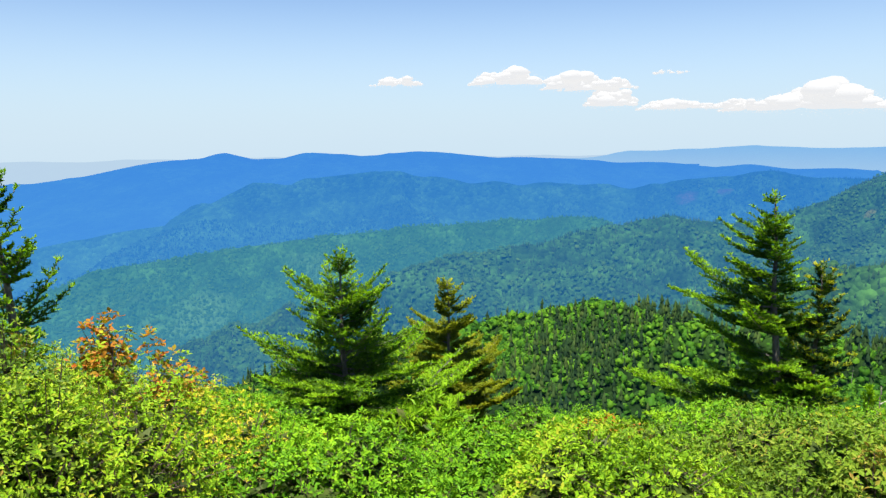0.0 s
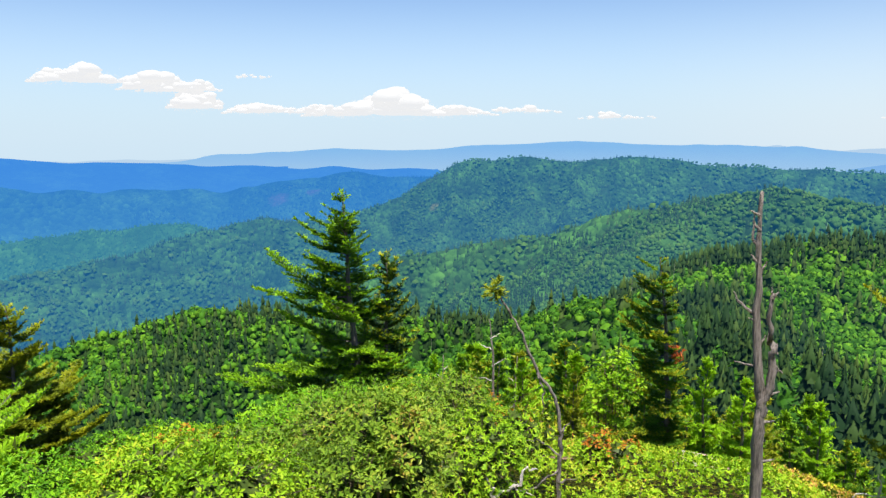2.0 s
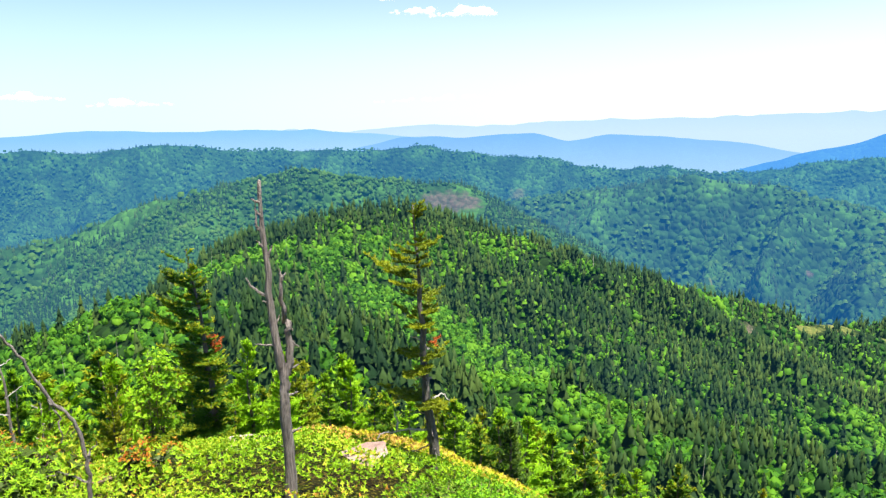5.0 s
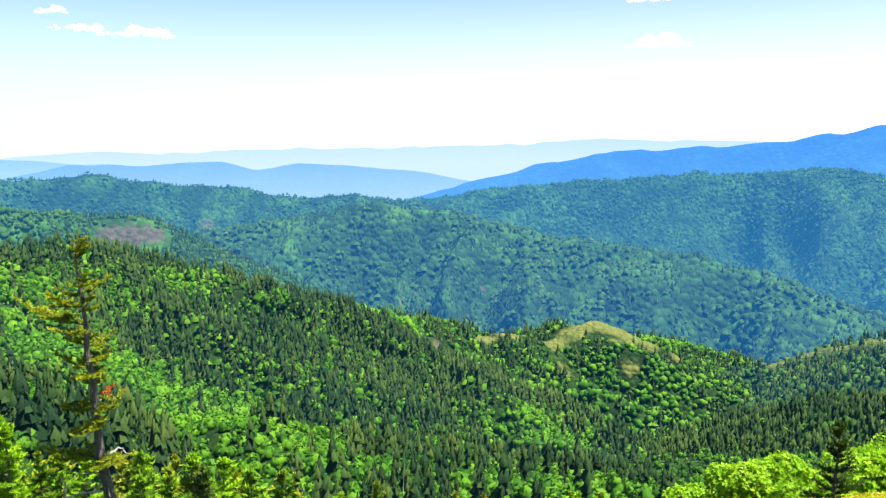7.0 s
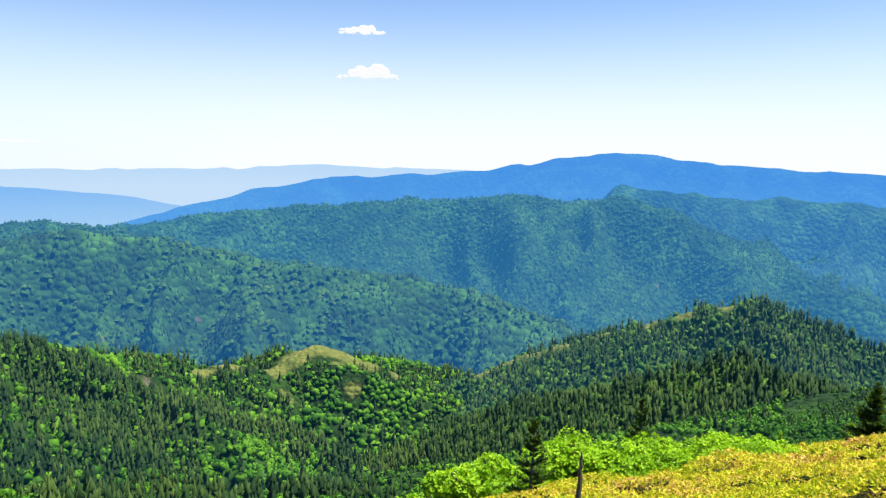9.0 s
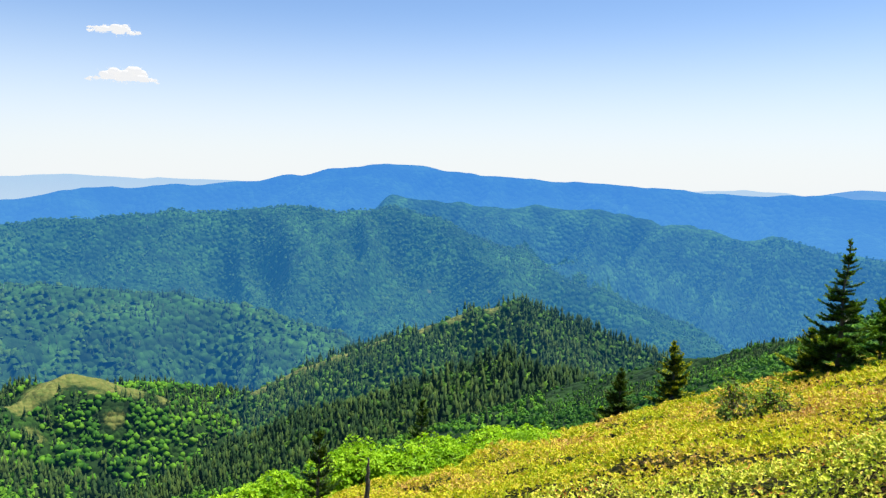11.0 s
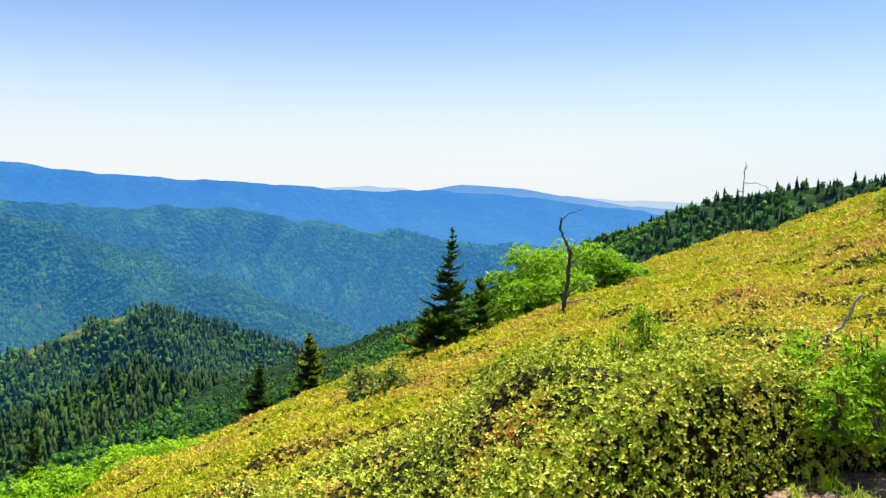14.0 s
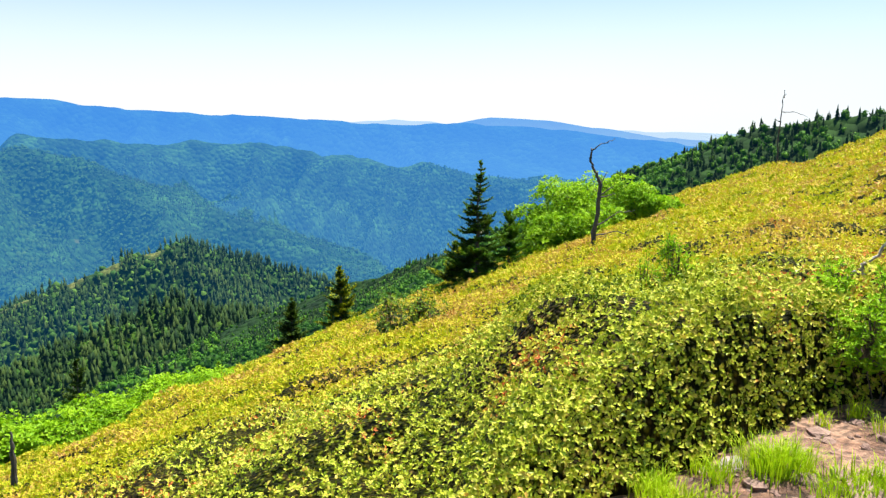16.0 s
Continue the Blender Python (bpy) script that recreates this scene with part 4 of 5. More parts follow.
    tagged(mesh_part("branchwork", V, F, BARK, tree), kind="stuff")
    if stubs:
        V, F = join([tube(s, np.linspace(0.012, 0.004, len(s)), 5) for s in stubs])
        tagged(mesh_part("dead_branchwork", V, F, DEADWOOD, tree, "bare bleached dead branches"), kind="stuff")
    S = np.array([s for s, _, _ in sticks])
    D = np.array([d for _, d, _ in sticks])
    tip = np.array([bool(e) for _, _, e in sticks])
    L = np.linalg.norm(D, axis=1)
    D = unit(D)
    if rusty:
        red = (np.abs(S[:, 2] - rusty[0] * H) < rusty[1]) & (S @ np.array([math.sin(radians(rusty[2])), math.cos(radians(rusty[2])), 0]) > 0.05)
        if red.any():
            V, F = needles(S[red], D[red], L[red], density, size, rs)
            tagged(mesh_part("rusty_sprig", V, F, RUST, tree, "rust-red dead sprig"), kind="stuff")
            S, D, L, tip = S[~red], D[~red], L[~red], tip[~red]
    # outer twigs: fresh growth, in a lighter colour that also paints sunlit tips
    if shoots:
        V, F = needles(S[tip], D[tip], L[tip], density, size * 1.05, rs)
        tagged(mesh_part("fresh_growth", V, F, shoots, tree, "fresh shoots, painted bright as if sunlit"), kind="stuff")
        S, D, L = S[~tip], D[~tip], L[~tip]
    V, F = needles(S, D, L, density, size, rs)
    tagged(mesh_part("foliage", V, F, material, tree), kind="stuff")
    return tree


def bush(name, place, width, height, material, seed, label, clumps=320, leaf=0.05, stems=9, group="", category="shrub", per=4, wide=0.28, open_=0.0, tall=False, plain=False, stem=1.0, tips=None):
    """A leafy shrub: forked stems and whorls of leaves over an uneven head."""
    rs = np.random.default_rng(seed)
    ob = thing(name, place, label, category, group)
    lobes = max(4, int(5 + 4 * width))
    ang = rs.uniform(0, 6.28, lobes)
    rad = width * np.sqrt(rs.random(lobes)) * 0.62
    cz = height * rs.uniform(0.45, 0.8, lobes) if not tall else height * rs.uniform(0.3, 0.85, lobes)
    C = np.stack([rad * np.cos(ang), rad * np.sin(ang), cz], 1)
    size = np.stack([width * rs.uniform(0.3, 0.5, lobes)] * 2 + [np.minimum(height - cz, height * 0.4) * rs.uniform(0.85, 1.1, lobes) + 0.04], 1)
    k = rs.integers(0, lobes, clumps)
    n = rs.normal(size=(clumps, 3))
    n[:, 2] = np.abs(n[:, 2]) * 0.9 - 0.25
    n = unit(n)
    P = C[k] + n * size[k] * (rs.uniform(0.55, 1.08, clumps) if open_ else rs.uniform(0.8, 1.08, clumps))[:, None]
    P[:, 2] = np.maximum(P[:, 2], 0.03)
    axis = n * 0.7 + np.array([0, 0, 0.6]) + rs.normal(0, 0.2, n.shape)
    # inner leaves close the head; their dark colour paints the shade inside
    core = rs.integers(0, lobes, 0 if tall or open_ else clumps // 5)
    n_in = unit(rs.normal(size=(len(core), 3)) + np.array([0, 0, 0.4]))
    inside = C[core] + n_in * size[core] * rs.uniform(0.3, 0.62, (len(core), 1))
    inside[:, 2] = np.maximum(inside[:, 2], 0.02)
    if len(core):
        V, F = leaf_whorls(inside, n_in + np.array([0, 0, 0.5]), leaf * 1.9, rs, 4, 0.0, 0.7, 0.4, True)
        tagged(mesh_part("inner_leafage", V, F, INNER_SHADE_LEAVES, ob, "dark green inner leaves with shade painted in"), kind="stuff")
    if tips:
        top = (P[:, 2] > np.quantile(P[:, 2], 0.62)) & (rs.random(clumps) < 0.75)
        V, F = leaf_whorls(P[top], axis[top], leaf, rs, per, 0.05, 1.0, wide, plain)
        tagged(mesh_part("tip_foliage", V, F, tips, ob, "orange-tinged leaf tips"), kind="stuff")
        P, axis, k = P[~top], axis[~top], k[~top]
        clumps = len(P)
    V, F = leaf_whorls(P, axis, leaf, rs, per, 0.05, 1.0, wide, plain)
    tagged(mesh_part("leafage", V, F, material, ob), kind="stuff")
    pieces = []
    for c in C[:stems]:
        mid = c * np.array([0.35, 0.35, 0.5]) + rs.normal(0, 0.03, 3)
        pieces.append(tube([c * np.array([0.1, 0.1, 0]) - np.array([0, 0, 0.05]), mid, c, c * 1.0 + np.array([0, 0, size[0, 2] * 0.6])], [0.016 * stem, 0.012 * stem, 0.008 * stem, 0.003 * stem], 5))
    tw = rs.choice(clumps, min(clumps, 160), replace=False)
    inner = C[k[tw]]
    pieces.append(thin_bars(inner, P[tw], np.full(len(tw), 0.004), np.full(len(tw), 0.002)))
    V, F = join(pieces)
    tagged(mesh_part("stemwork", V, F, TWIGWOOD, ob), kind="stuff")
    return ob


def dead_limb(path, r0, r1, sides=6, rough=0.0, seed=0):
    rs = np.random.default_rng(seed)
    P = np.array(path, float)
    t = np.linspace(0, len(P) - 1, 5 * (len(P) - 1) + 1)
    Q = np.stack([np.interp(t, np.arange(len(P)), P[:, c]) for c in range(3)], 1)
    Q[1:-1] += rs.normal(0, rough, (len(Q) - 2, 3))
    rad = np.linspace(r0, r1, len(Q)) * (1 + rs.normal(0, 0.08, len(Q)))
    return tube(Q, rad, sides)


def local_frame(az):
    """Axes as one looks along a heading: to the right, ahead, up."""
    h = heading(az)
    return np.array([[h.y, -h.x, 0], [h.x, h.y, 0], [0, 0, 1.0]])


# ---- the heath that covers the summit ----
def patch_edge(az):
    """Where the heath begins, round the bare spot on which one stands."""
    return np.interp(az, [-60, 20, 110, 158, 164, 168, 174, 182, 188, 210], [2.6, 2.8, 2.4, 2.0, 2.45, 2.75, 3.1, 3.8, 4.4, 4.6])


def heath_depth(x, y):
    r, az = np.hypot(x, y), np.degrees(np.arctan2(x, y))
    az = np.where(az < -120, az + 360, az)
    full = np.interp(az, [-60, -32, -18, 10, 40, 100, 120, 140, 215], [0.75, 0.6, 0.3, 0.22, 0.2, 0.25, 0.5, 0.62, 0.66])
    ramp_ = smoothstep(0, np.where(az > 162, 0.4, 0.85), r - patch_edge(az) - 0.3 * (fractal(az / 2.5, r * 0 + 3.3, 2, 21) - 0.5))
    lump = 0.68 + 0.8 * (fractal(x / 1.1, y / 1.1, 2, 22) - 0.25) + 0.28 * (value_noise(x / 0.33, y / 0.33, 23) - 0.5)
    bare_spots = 1 - 0.85 * smoothstep(0.66, 0.72, fractal(x / 2.2, y / 2.2, 2, 25)) * (az < 75) * (az > 35)
    return full * ramp_ * lump * bare_spots * (1 - smoothstep(34, 60, r) * (az < 150))


def heath_top(x, y):
    return summit_ground(x, y) + heath_depth(x, y)


ha, hr = np.arange(-46, 314.5, 0.9), np.geomspace(1.9, 75, 120)
HA, HR = np.meshgrid(np.radians(ha), hr)
hx, hy = HR * np.sin(HA), HR * np.cos(HA)
hz = heath_top(hx, hy) - 0.13 - 0.012 * HR / 10
hi, hj = np.meshgrid(np.arange(len(hr) - 1), np.arange(len(ha) - 1), indexing="ij")
hq = np.stack([hi * len(ha) + hj, hi * len(ha) + hj + 1, (hi + 1) * len(ha) + hj + 1, (hi + 1) * len(ha) + hj], -1).reshape(-1, 4)
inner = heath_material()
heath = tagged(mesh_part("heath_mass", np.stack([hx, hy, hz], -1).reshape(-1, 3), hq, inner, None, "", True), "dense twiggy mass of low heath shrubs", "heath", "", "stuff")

rs = np.random.default_rng(31)
HP, HN, HS = [], [], []
for r0, r1, a0, a1, per_m2, size in ((2.0, 4.5, 108, 212, 680, 0.028), (4.5, 7.5, 108, 212, 520, 0.034), (7.5, 14, 108, 205, 350, 0.046), (14, 28, 112, 200, 125, 0.08), (28, 56, 118, 205, 32, 0.14),
                                     (2.6, 14, 212, 314, 50, 0.06), (2.4, 6, -46, 108, 470, 0.031), (6, 14, -46, 80, 230, 0.045)):
    n = int(2.2 * per_m2 * 0.5 * (r1 * r1 - r0 * r0) * radians(a1 - a0))
    r = np.sqrt(rs.uniform(r0 * r0, r1 * r1, n))
    a = np.radians(rs.uniform(a0, a1, n))
    x, y = r * np.sin(a), r * np.cos(a)
    d = heath_depth(x, y)
    keep = (d > 0.06) & ((r > 6.2) | (value_noise(x / 0.21, y / 0.21, 28) > 0.24))
    x, y, d = x[keep], y[keep], d[keep]
    e = 0.06
    z = heath_top(x, y)
    nx, ny = (heath_top(x + e, y) - z) / e, (heath_top(x, y + e) - z) / e
    # as many leaves on steep sides as on flat tops
    keep = rs.random(len(x)) < np.sqrt(1 + nx * nx + ny * ny) * 0.88 / 2.2
    x, y, z, nx, ny = x[keep], y[keep], z[keep], nx[keep], ny[keep]
    HP.append(np.stack([x, y, z - 0.11 * rs.random(len(x)) ** 1.5 + 0.015], 1))
    HN.append(np.stack([-nx * 0.8, -ny * 0.8, np.ones_like(nx)], 1) + rs.normal(0, 0.45, (len(x), 3)))
    HS.append(np.full(len(x), size))
# the front of the heath, over the bare spot
a = np.radians(rs.uniform(118, 212, 9000))
r = patch_edge(np.degrees(a)) + rs.uniform(0.0, 0.8, 9000)
x, y = r * np.sin(a), r * np.cos(a)
d = heath_depth(x, y)
z = summit_ground(x, y) + rs.uniform(0.7, 1.05, 9000) * d
ok = d > 0.05
HP.append(np.stack([x, y, z], 1)[ok])
HN.append((np.stack([-np.sin(a), -np.cos(a), np.full_like(a, 0.8)], 1) + rs.normal(0, 0.3, (9000, 3)))[ok])
HS.append(np.full(ok.sum(), 0.027))
HP, HN, HS = np.concatenate(HP), np.concatenate(HN), np.concatenate(HS)
close = (np.hypot(HP[:, 0], HP[:, 1]) < 5.2) & (HP[:, 1] < 0)
V, F = leaf_whorls(HP[close], HN[close], HS[close], rs, 5, 0.02, 1.2, 0.27)
tagged(mesh_part("heath_leaves", V, F, NEAR_HEATH), "glossy light green leaf whorls of the heath", "heath", "", "stuff")
middle = ~close & (HP[:, 1] < 0) & (np.hypot(HP[:, 0], HP[:, 1]) < 6.3 + 3 * (fractal(HP[:, 0] / 1.5, HP[:, 1] / 1.5, 3, 27) - 0.4))
V, F = leaf_whorls(HP[middle], HN[middle], HS[middle], rs, 4, 0.02, 1.2, 0.3, True)
tagged(mesh_part("heath_leaves", V, F, NEAR_HEATH), "light green leaves of the heath beside the bare spot", "heath", "", "stuff")
close |= middle
slope_side = ~close & (HP[:, 1] > 0) & (HP[:, 0] < 8)
V, F = leaf_whorls(HP[slope_side], HN[slope_side], HS[slope_side], rs, 4, 0.02, 1.2, 0.3, True)
tagged(mesh_part("heath_leaves", V, F, HEATH_GREEN), "fresh green leaves of the low carpet on the slope", "heath", "", "stuff")
close |= slope_side
V, F = leaf_whorls(HP[~close], HN[~close], HS[~close], rs, 4, 0.02, 1.2, 0.3, True)
tagged(mesh_part("heath_leaves", V, F, LAUREL), "yellow-green and tawny leaves of the heath carpet", "heath", "", "stuff")

# ---- the trees about the summit ----
LIT_NEW_OLIVE = leaf_material("new olive shoots painted sunlit", [(0.1, (0.14, 0.2, 0.012)), (0.5, (0.27, 0.31, 0.016)), (0.9, (0.4, 0.4, 0.02))], 2.2, 0.4)
conifer("fir_tree", on_ground(-8.7, 8.2), 2.5, 1.75, FIR, 101, "young green fir with a bare leader on the summit slope", 17, 7, 150, 0.034, 0.05, 0.75, rise=(-8, 36), gaps=0.12, shoots=LIT_NEW_FIR)
conifer("spruce_tree", on_ground(0.2, 15.1), 4.0, 2.4, OLIVE_FIR, 102, "olive-green spruce with yellowing needles", 14, 7, 130, 0.055, 0.04, 0.85, rise=(-8, 30), gaps=0.14, shoots=LIT_NEW_OLIVE)
conifer("spruce_tree", on_ground(24.0, 10.2), 3.65, 1.7, FIR, 103, "wind-flagged spruce with branches swept to one side", 24, 5, 150, 0.042, 0.05, 0.8, rise=(-18, 24), gaps=0.08, flag=(-66, 0.42), lean=(-0.1, 0.05), shoots=LIT_NEW_FIR)
conifer("spruce_tree", on_ground(26.6, 10.4), 2.85, 0.75, DARK_FIR, 104, "slim dark spruce stem beside the flagged spruce", 14, 6, 150, 0.045, 0.15, 0.5, gaps=0.25, shoots=LIT_NEW_OLIVE)
conifer("fir_tree", on_ground(-32.2, 6.4), 3.0, 1.3, FIR, 105, "young fir with a long leaning leader", 15, 5, 160, 0.034, 0.05, 0.95, rise=(-8, 44), lean=(0.12, 0.02), gaps=0.18, shoots=LIT_NEW_FIR)
conifer("spruce_tree", on_ground(48.6, 12.6), 3.65, 0.9, FIR, 106, "thin spruce with a bare lower trunk", 17, 6, 150, 0.046, 0.1, 0.5, rise=(-16, 26), flag=(-50, 0.45), gaps=0.28, lean=(-0.18, 0.1), rusty=(0.56, 0.14, 115), shoots=LIT_NEW_OLIVE)
ragged = conifer("spruce_tree", on_ground(65.9, 8.3), 3.2, 0.42, OLIVE_FIR, 107, "thin ragged spruce with tufted whorls and dead lower branches", 15, 5, 260, 0.038, 0.08, 0.03, rise=(-16, 22), shoots=LIT_NEW_OLIVE, gaps=0.52, flag=(-20, 0.4), lean=(-0.14, 0.1), rusty=(0.5, 0.09, 120), dead_low=0.24)
conifer("spruce_tree", on_ground(158.8, 22.2), 4.1, 1.5, SHADE_FIR, 108, "dark pointed spruce at the edge of the heath", 20, 6, 95, 0.068, 0.02, 1.15, rise=(-10, 20), gaps=0.14, shoots=FIR)
conifer("spruce_tree", on_ground(161.0, 23.5), 2.3, 1.3, FIR, 118, "low spreading fir beside the dark spruce", 10, 7, 90, 0.075, 0.02, 0.8, gaps=0.1)
conifer("spruce_tree", on_ground(156.9, 23.0), 1.9, 1.2, SHADE_FIR, 119, "low bushy spruce at the edge of the heath", 9, 7, 90, 0.075, 0.02, 0.8, shoots=LIT_NEW_OLIVE)
conifer("spruce_tree", on_ground(147.7, 28.0), 3.0, 1.3, SHADE_FIR, 109, "small dense spruce below the heath", 12, 7, 80, 0.085, 0.02, 0.9, shoots=LIT_NEW_OLIVE)
conifer("spruce_tree", on_ground(143.9, 30.0), 2.6, 1.2, SHADE_FIR, 110, "small dark spruce below the heath", 12, 7, 80, 0.085, 0.02, 0.9)
conifer("spruce_tree", on_ground(128.5, 16.6), 2.1, 0.7, SHADE_FIR, 111, "small dark spruce among bright bushes", 11, 6, 100, 0.06, 0.04, 0.8, gaps=0.15)
conifer("spruce_tree", on_ground(120.3, 12.0), 1.7, 0.55, SHADE_FIR, 112, "small ragged dark spruce among bright bushes", 10, 6, 110, 0.055, 0.04, 0.7, gaps=0.2)
conifer("spruce_tree", on_ground(72.2, 11.5), 1.35, 0.42, SHADE_FIR, 113, "small dark spruce on the falling slope", 10, 6, 120, 0.045, 0.04, 0.7)

# young conifers that crowd the falling slope
young = [conifer("young_conifer", Vector((0, 0, -500)), 3.2, 1.0, m, s, "young conifer on the steep slope below the summit", 12, 6, 42, 0.12, 0.03, pr, sub=False, gaps=0.15, rise=(-12, 34), shoots=LIT_NEW_FIR if s % 2 else LIT_NEW_OLIVE, group="conifers on the slope")
         for m, s, pr in ((FIR, 201, 0.75), (OLIVE_FIR, 202, 0.8), (LIT_NEW_FIR, 203, 0.7), (FIR, 204, 0.6))]
rs = np.random.default_rng(41)
tops = lambda az: np.interp(az, [-40, -10, 5, 20, 30, 36, 45, 52, 58, 64, 72, 80, 112, 116, 128, 140, 150, 165, 182], [-25, -26, -24, -21, -17, -14.8, -16.5, -17.5, -17.5, -20.5, -22.5, -26, -26, -23, -20, -18, -16.2, -11.0, -5.0])
placed = 0
used_young = set()
while placed < 210:
    az, r = rs.uniform(-30, 172), math.sqrt(rs.uniform(13 ** 2, 75 ** 2))
    if placed % 5 > 1:
        az, r = rs.uniform(30, 76), rs.uniform(12.5, 36)
    if az > 112 and r < 20 + (az - 112) * 0.55:
        continue
    p = on_ground(az, r)
    room = r * math.tan(radians(tops(az) + rs.normal(0, 0.35))) - p.z
    h = min(room * rs.uniform(0.7, 1.0), rs.uniform(2.0, 7.5))
    if h < 1.1 or (abs(az - 36) < 3 and r < 9):
        continue
    s = h / 3.2
    k = placed % 4
    m = Matrix.Translation(p) @ Matrix.Rotation(rs.uniform(0, 6.28), 4, "Z") @ Matrix.Diagonal((s * rs.uniform(0.8, 1.15),) * 2 + (s, 1))
    if k not in used_young:
        young[k].matrix_basis = m
        used_young.add(k)
    else:
        t = copy_thing(young[k], Matrix.Identity(4))
        t.matrix_basis = m
    placed += 1

for k, (az, r, el) in enumerate(((57.5, 13, -22.0), (60, 14.5, -23.5), (62.4, 15, -22.6), (64, 13, -25.5), (67.6, 15, -23.8), (69.6, 14, -24.2), (71.2, 16.5, -23.0), (73.6, 15, -23.6), (75.6, 16, -24.6), (78, 17, -25.0))):
    p = on_ground(az, r)
    s = max(1.2, r * math.tan(radians(el)) - p.z + 0.1) / 3.2
    t = copy_thing(young[(0, 3, 0, 2)[k % 4]], Matrix.Identity(4))
    t.matrix_basis = Matrix.Translation(p) @ Matrix.Rotation(1.7 * k, 4, "Z") @ Matrix.Diagonal((s * 1.25, s * 1.25, s, 1))

# dead snag: forked, weathered trunk with broken stubs
base = on_ground(54.3, 4.85)
fr = local_frame(54)
snag = thing("dead_snag", base, "weathered grey dead trunk, forked and broken off", "dead tree")
q = lambda *pts: [np.array(p) * np.array([0.84, 0.84, 0.925]) @ fr for p in pts]
V, F = dead_limb(q((0, 0, -0.15), (0.0, 0, 0.4), (-0.005, 0, 0.95), (-0.05, 0, 1.35), (-0.075, 0.01, 1.9), (-0.08, 0, 2.45)), 0.046, 0.012, 12, 0.007, 1)
mesh_part("trunk", V, F, DEADWOOD, snag, "", True)
V, F = dead_limb(q((0.0, 0, 0.95), (0.055, 0.01, 1.15), (0.062, 0.0, 1.42), (0.03, 0.01, 1.48), (0.035, 0, 1.78)), 0.032, 0.012, 8, 0.008, 2)
mesh_part("fork", V, F, DEADWOOD, snag, "broken second stem", True)
for pts in (((-0.08, 0, 2.2), (-0.13, 0.01, 2.26)), ((-0.07, 0, 1.98), (-0.13, 0, 2.04)), ((-0.06, 0, 1.6), (-0.12, 0, 1.61)), ((0.06, 0, 1.42), (0.09, 0, 1.38)), ((0.035, 0, 1.77), (0.07, 0, 1.8)), ((0.035, 0, 1.75), (0.02, 0, 1.83)),
            ((0.03, 0, 0.62), (0.11, 0.02, 0.64)), ((-0.085, 0.0, 2.1), (-0.125, 0.0, 2.14), (-0.12, 0, 2.3)), ((0.02, 0, 0.9), (0.1, 0.03, 0.91)), ((-0.07, 0, 1.9), (-0.02, 0, 2.0)), ((-0.06, 0, 1.62), (-0.2, 0.02, 1.72), (-0.23, 0.02, 1.78)), ((-0.04, 0, 1.28), (-0.2, -0.02, 1.31)),
            ((-0.09, 0, 2.3), (-0.15, 0, 2.33)), ((0.07, 0, 1.3), (0.13, 0.02, 1.25)), ((-0.05, 0, 1.4), (0.0, 0, 1.5)), ((0.05, 0, 1.1), (0.12, 0.02, 1.12)), ((0.01, 0, 0.5), (-0.06, -0.02, 0.53))):
    V, F = dead_limb(q(*pts), 0.012, 0.004, 6, 0.002, 3)
    mesh_part("stub", V, F, DEADWOOD, snag)

# bent dead pole
base = on_ground(39.6, 5.2)
fr = local_frame(39)
q = lambda *pts: [np.array(p) * np.array([0.29, 0.29, 0.345]) @ fr for p in pts]
pole = thing("bent_dead_pole", base, "bent bare dead pole with a green tuft at its tip", "dead tree")
V, F = dead_limb(q((0, 0, -0.2), (0.04, 0, 1.2), (0.05, 0, 1.8), (-0.1, 0, 2.5), (-0.55, 0, 3.0), (-0.85, 0, 3.7), (-1.25, 0, 4.3), (-1.6, 0, 4.75)), 0.017, 0.006, 7, 0.005, 4)
mesh_part("trunk", V, F, DEADWOOD, pole, "", True)
for pts in (((0.05, 0, 1.2), (-0.5, 0.1, 1.5), (-0.9, 0.2, 1.45)), ((0.04, 0, 0.9), (-0.7, -0.3, 0.5), (-1.3, -0.5, 0.9)), ((0.0, 0, 0.6), (0.5, -0.2, 0.8)), ((0.05, 0, 1.7), (0.3, 0, 2.0)), ((-0.55, 0, 3.0), (-0.35, 0, 2.5), (-0.4, 0, 2.1))):
    V, F = dead_limb(q(*pts), 0.009, 0.003, 5, 0.01, 5)
    mesh_part("dead_branch", V, F, DEADWOOD, pole)
for k, pts in enumerate((((-2.0, -1.6, 0.3), (-1.5, -1.4, 0.75), (-1.1, -1.2, 0.95), (-0.6, -1.0, 0.7)), ((-1.5, -1.4, 0.75), (-1.7, -1.5, 1.3)), ((-1.2, -1.3, 0.9), (-0.7, -1.2, 1.35), (-0.5, -1.1, 1.3)), ((-1.9, -2.2, 0.25), (-1.3, -2.0, 0.5), (-0.4, -1.8, 0.4)))):
    V, F = dead_limb(q(*pts), 0.013, 0.004, 5, 0.015, 40 + k)
    mesh_part("fallen_limb", V, F, BLEACHED, pole, "bleached limb bent down to the ground")
rs = np.random.default_rng(5)
A = np.tile(q((-1.6, 0, 4.75))[0], (26, 1)) + rs.normal(0, 0.025, (26, 3))
V, F = needles(A, unit(rs.normal(size=(26, 3)) + np.array([0, 0, 0.2])), np.full(26, 0.09), 200, 0.03, rs)
mesh_part("tuft", V, F, OLIVE_FIR, pole, "olive needle tuft")

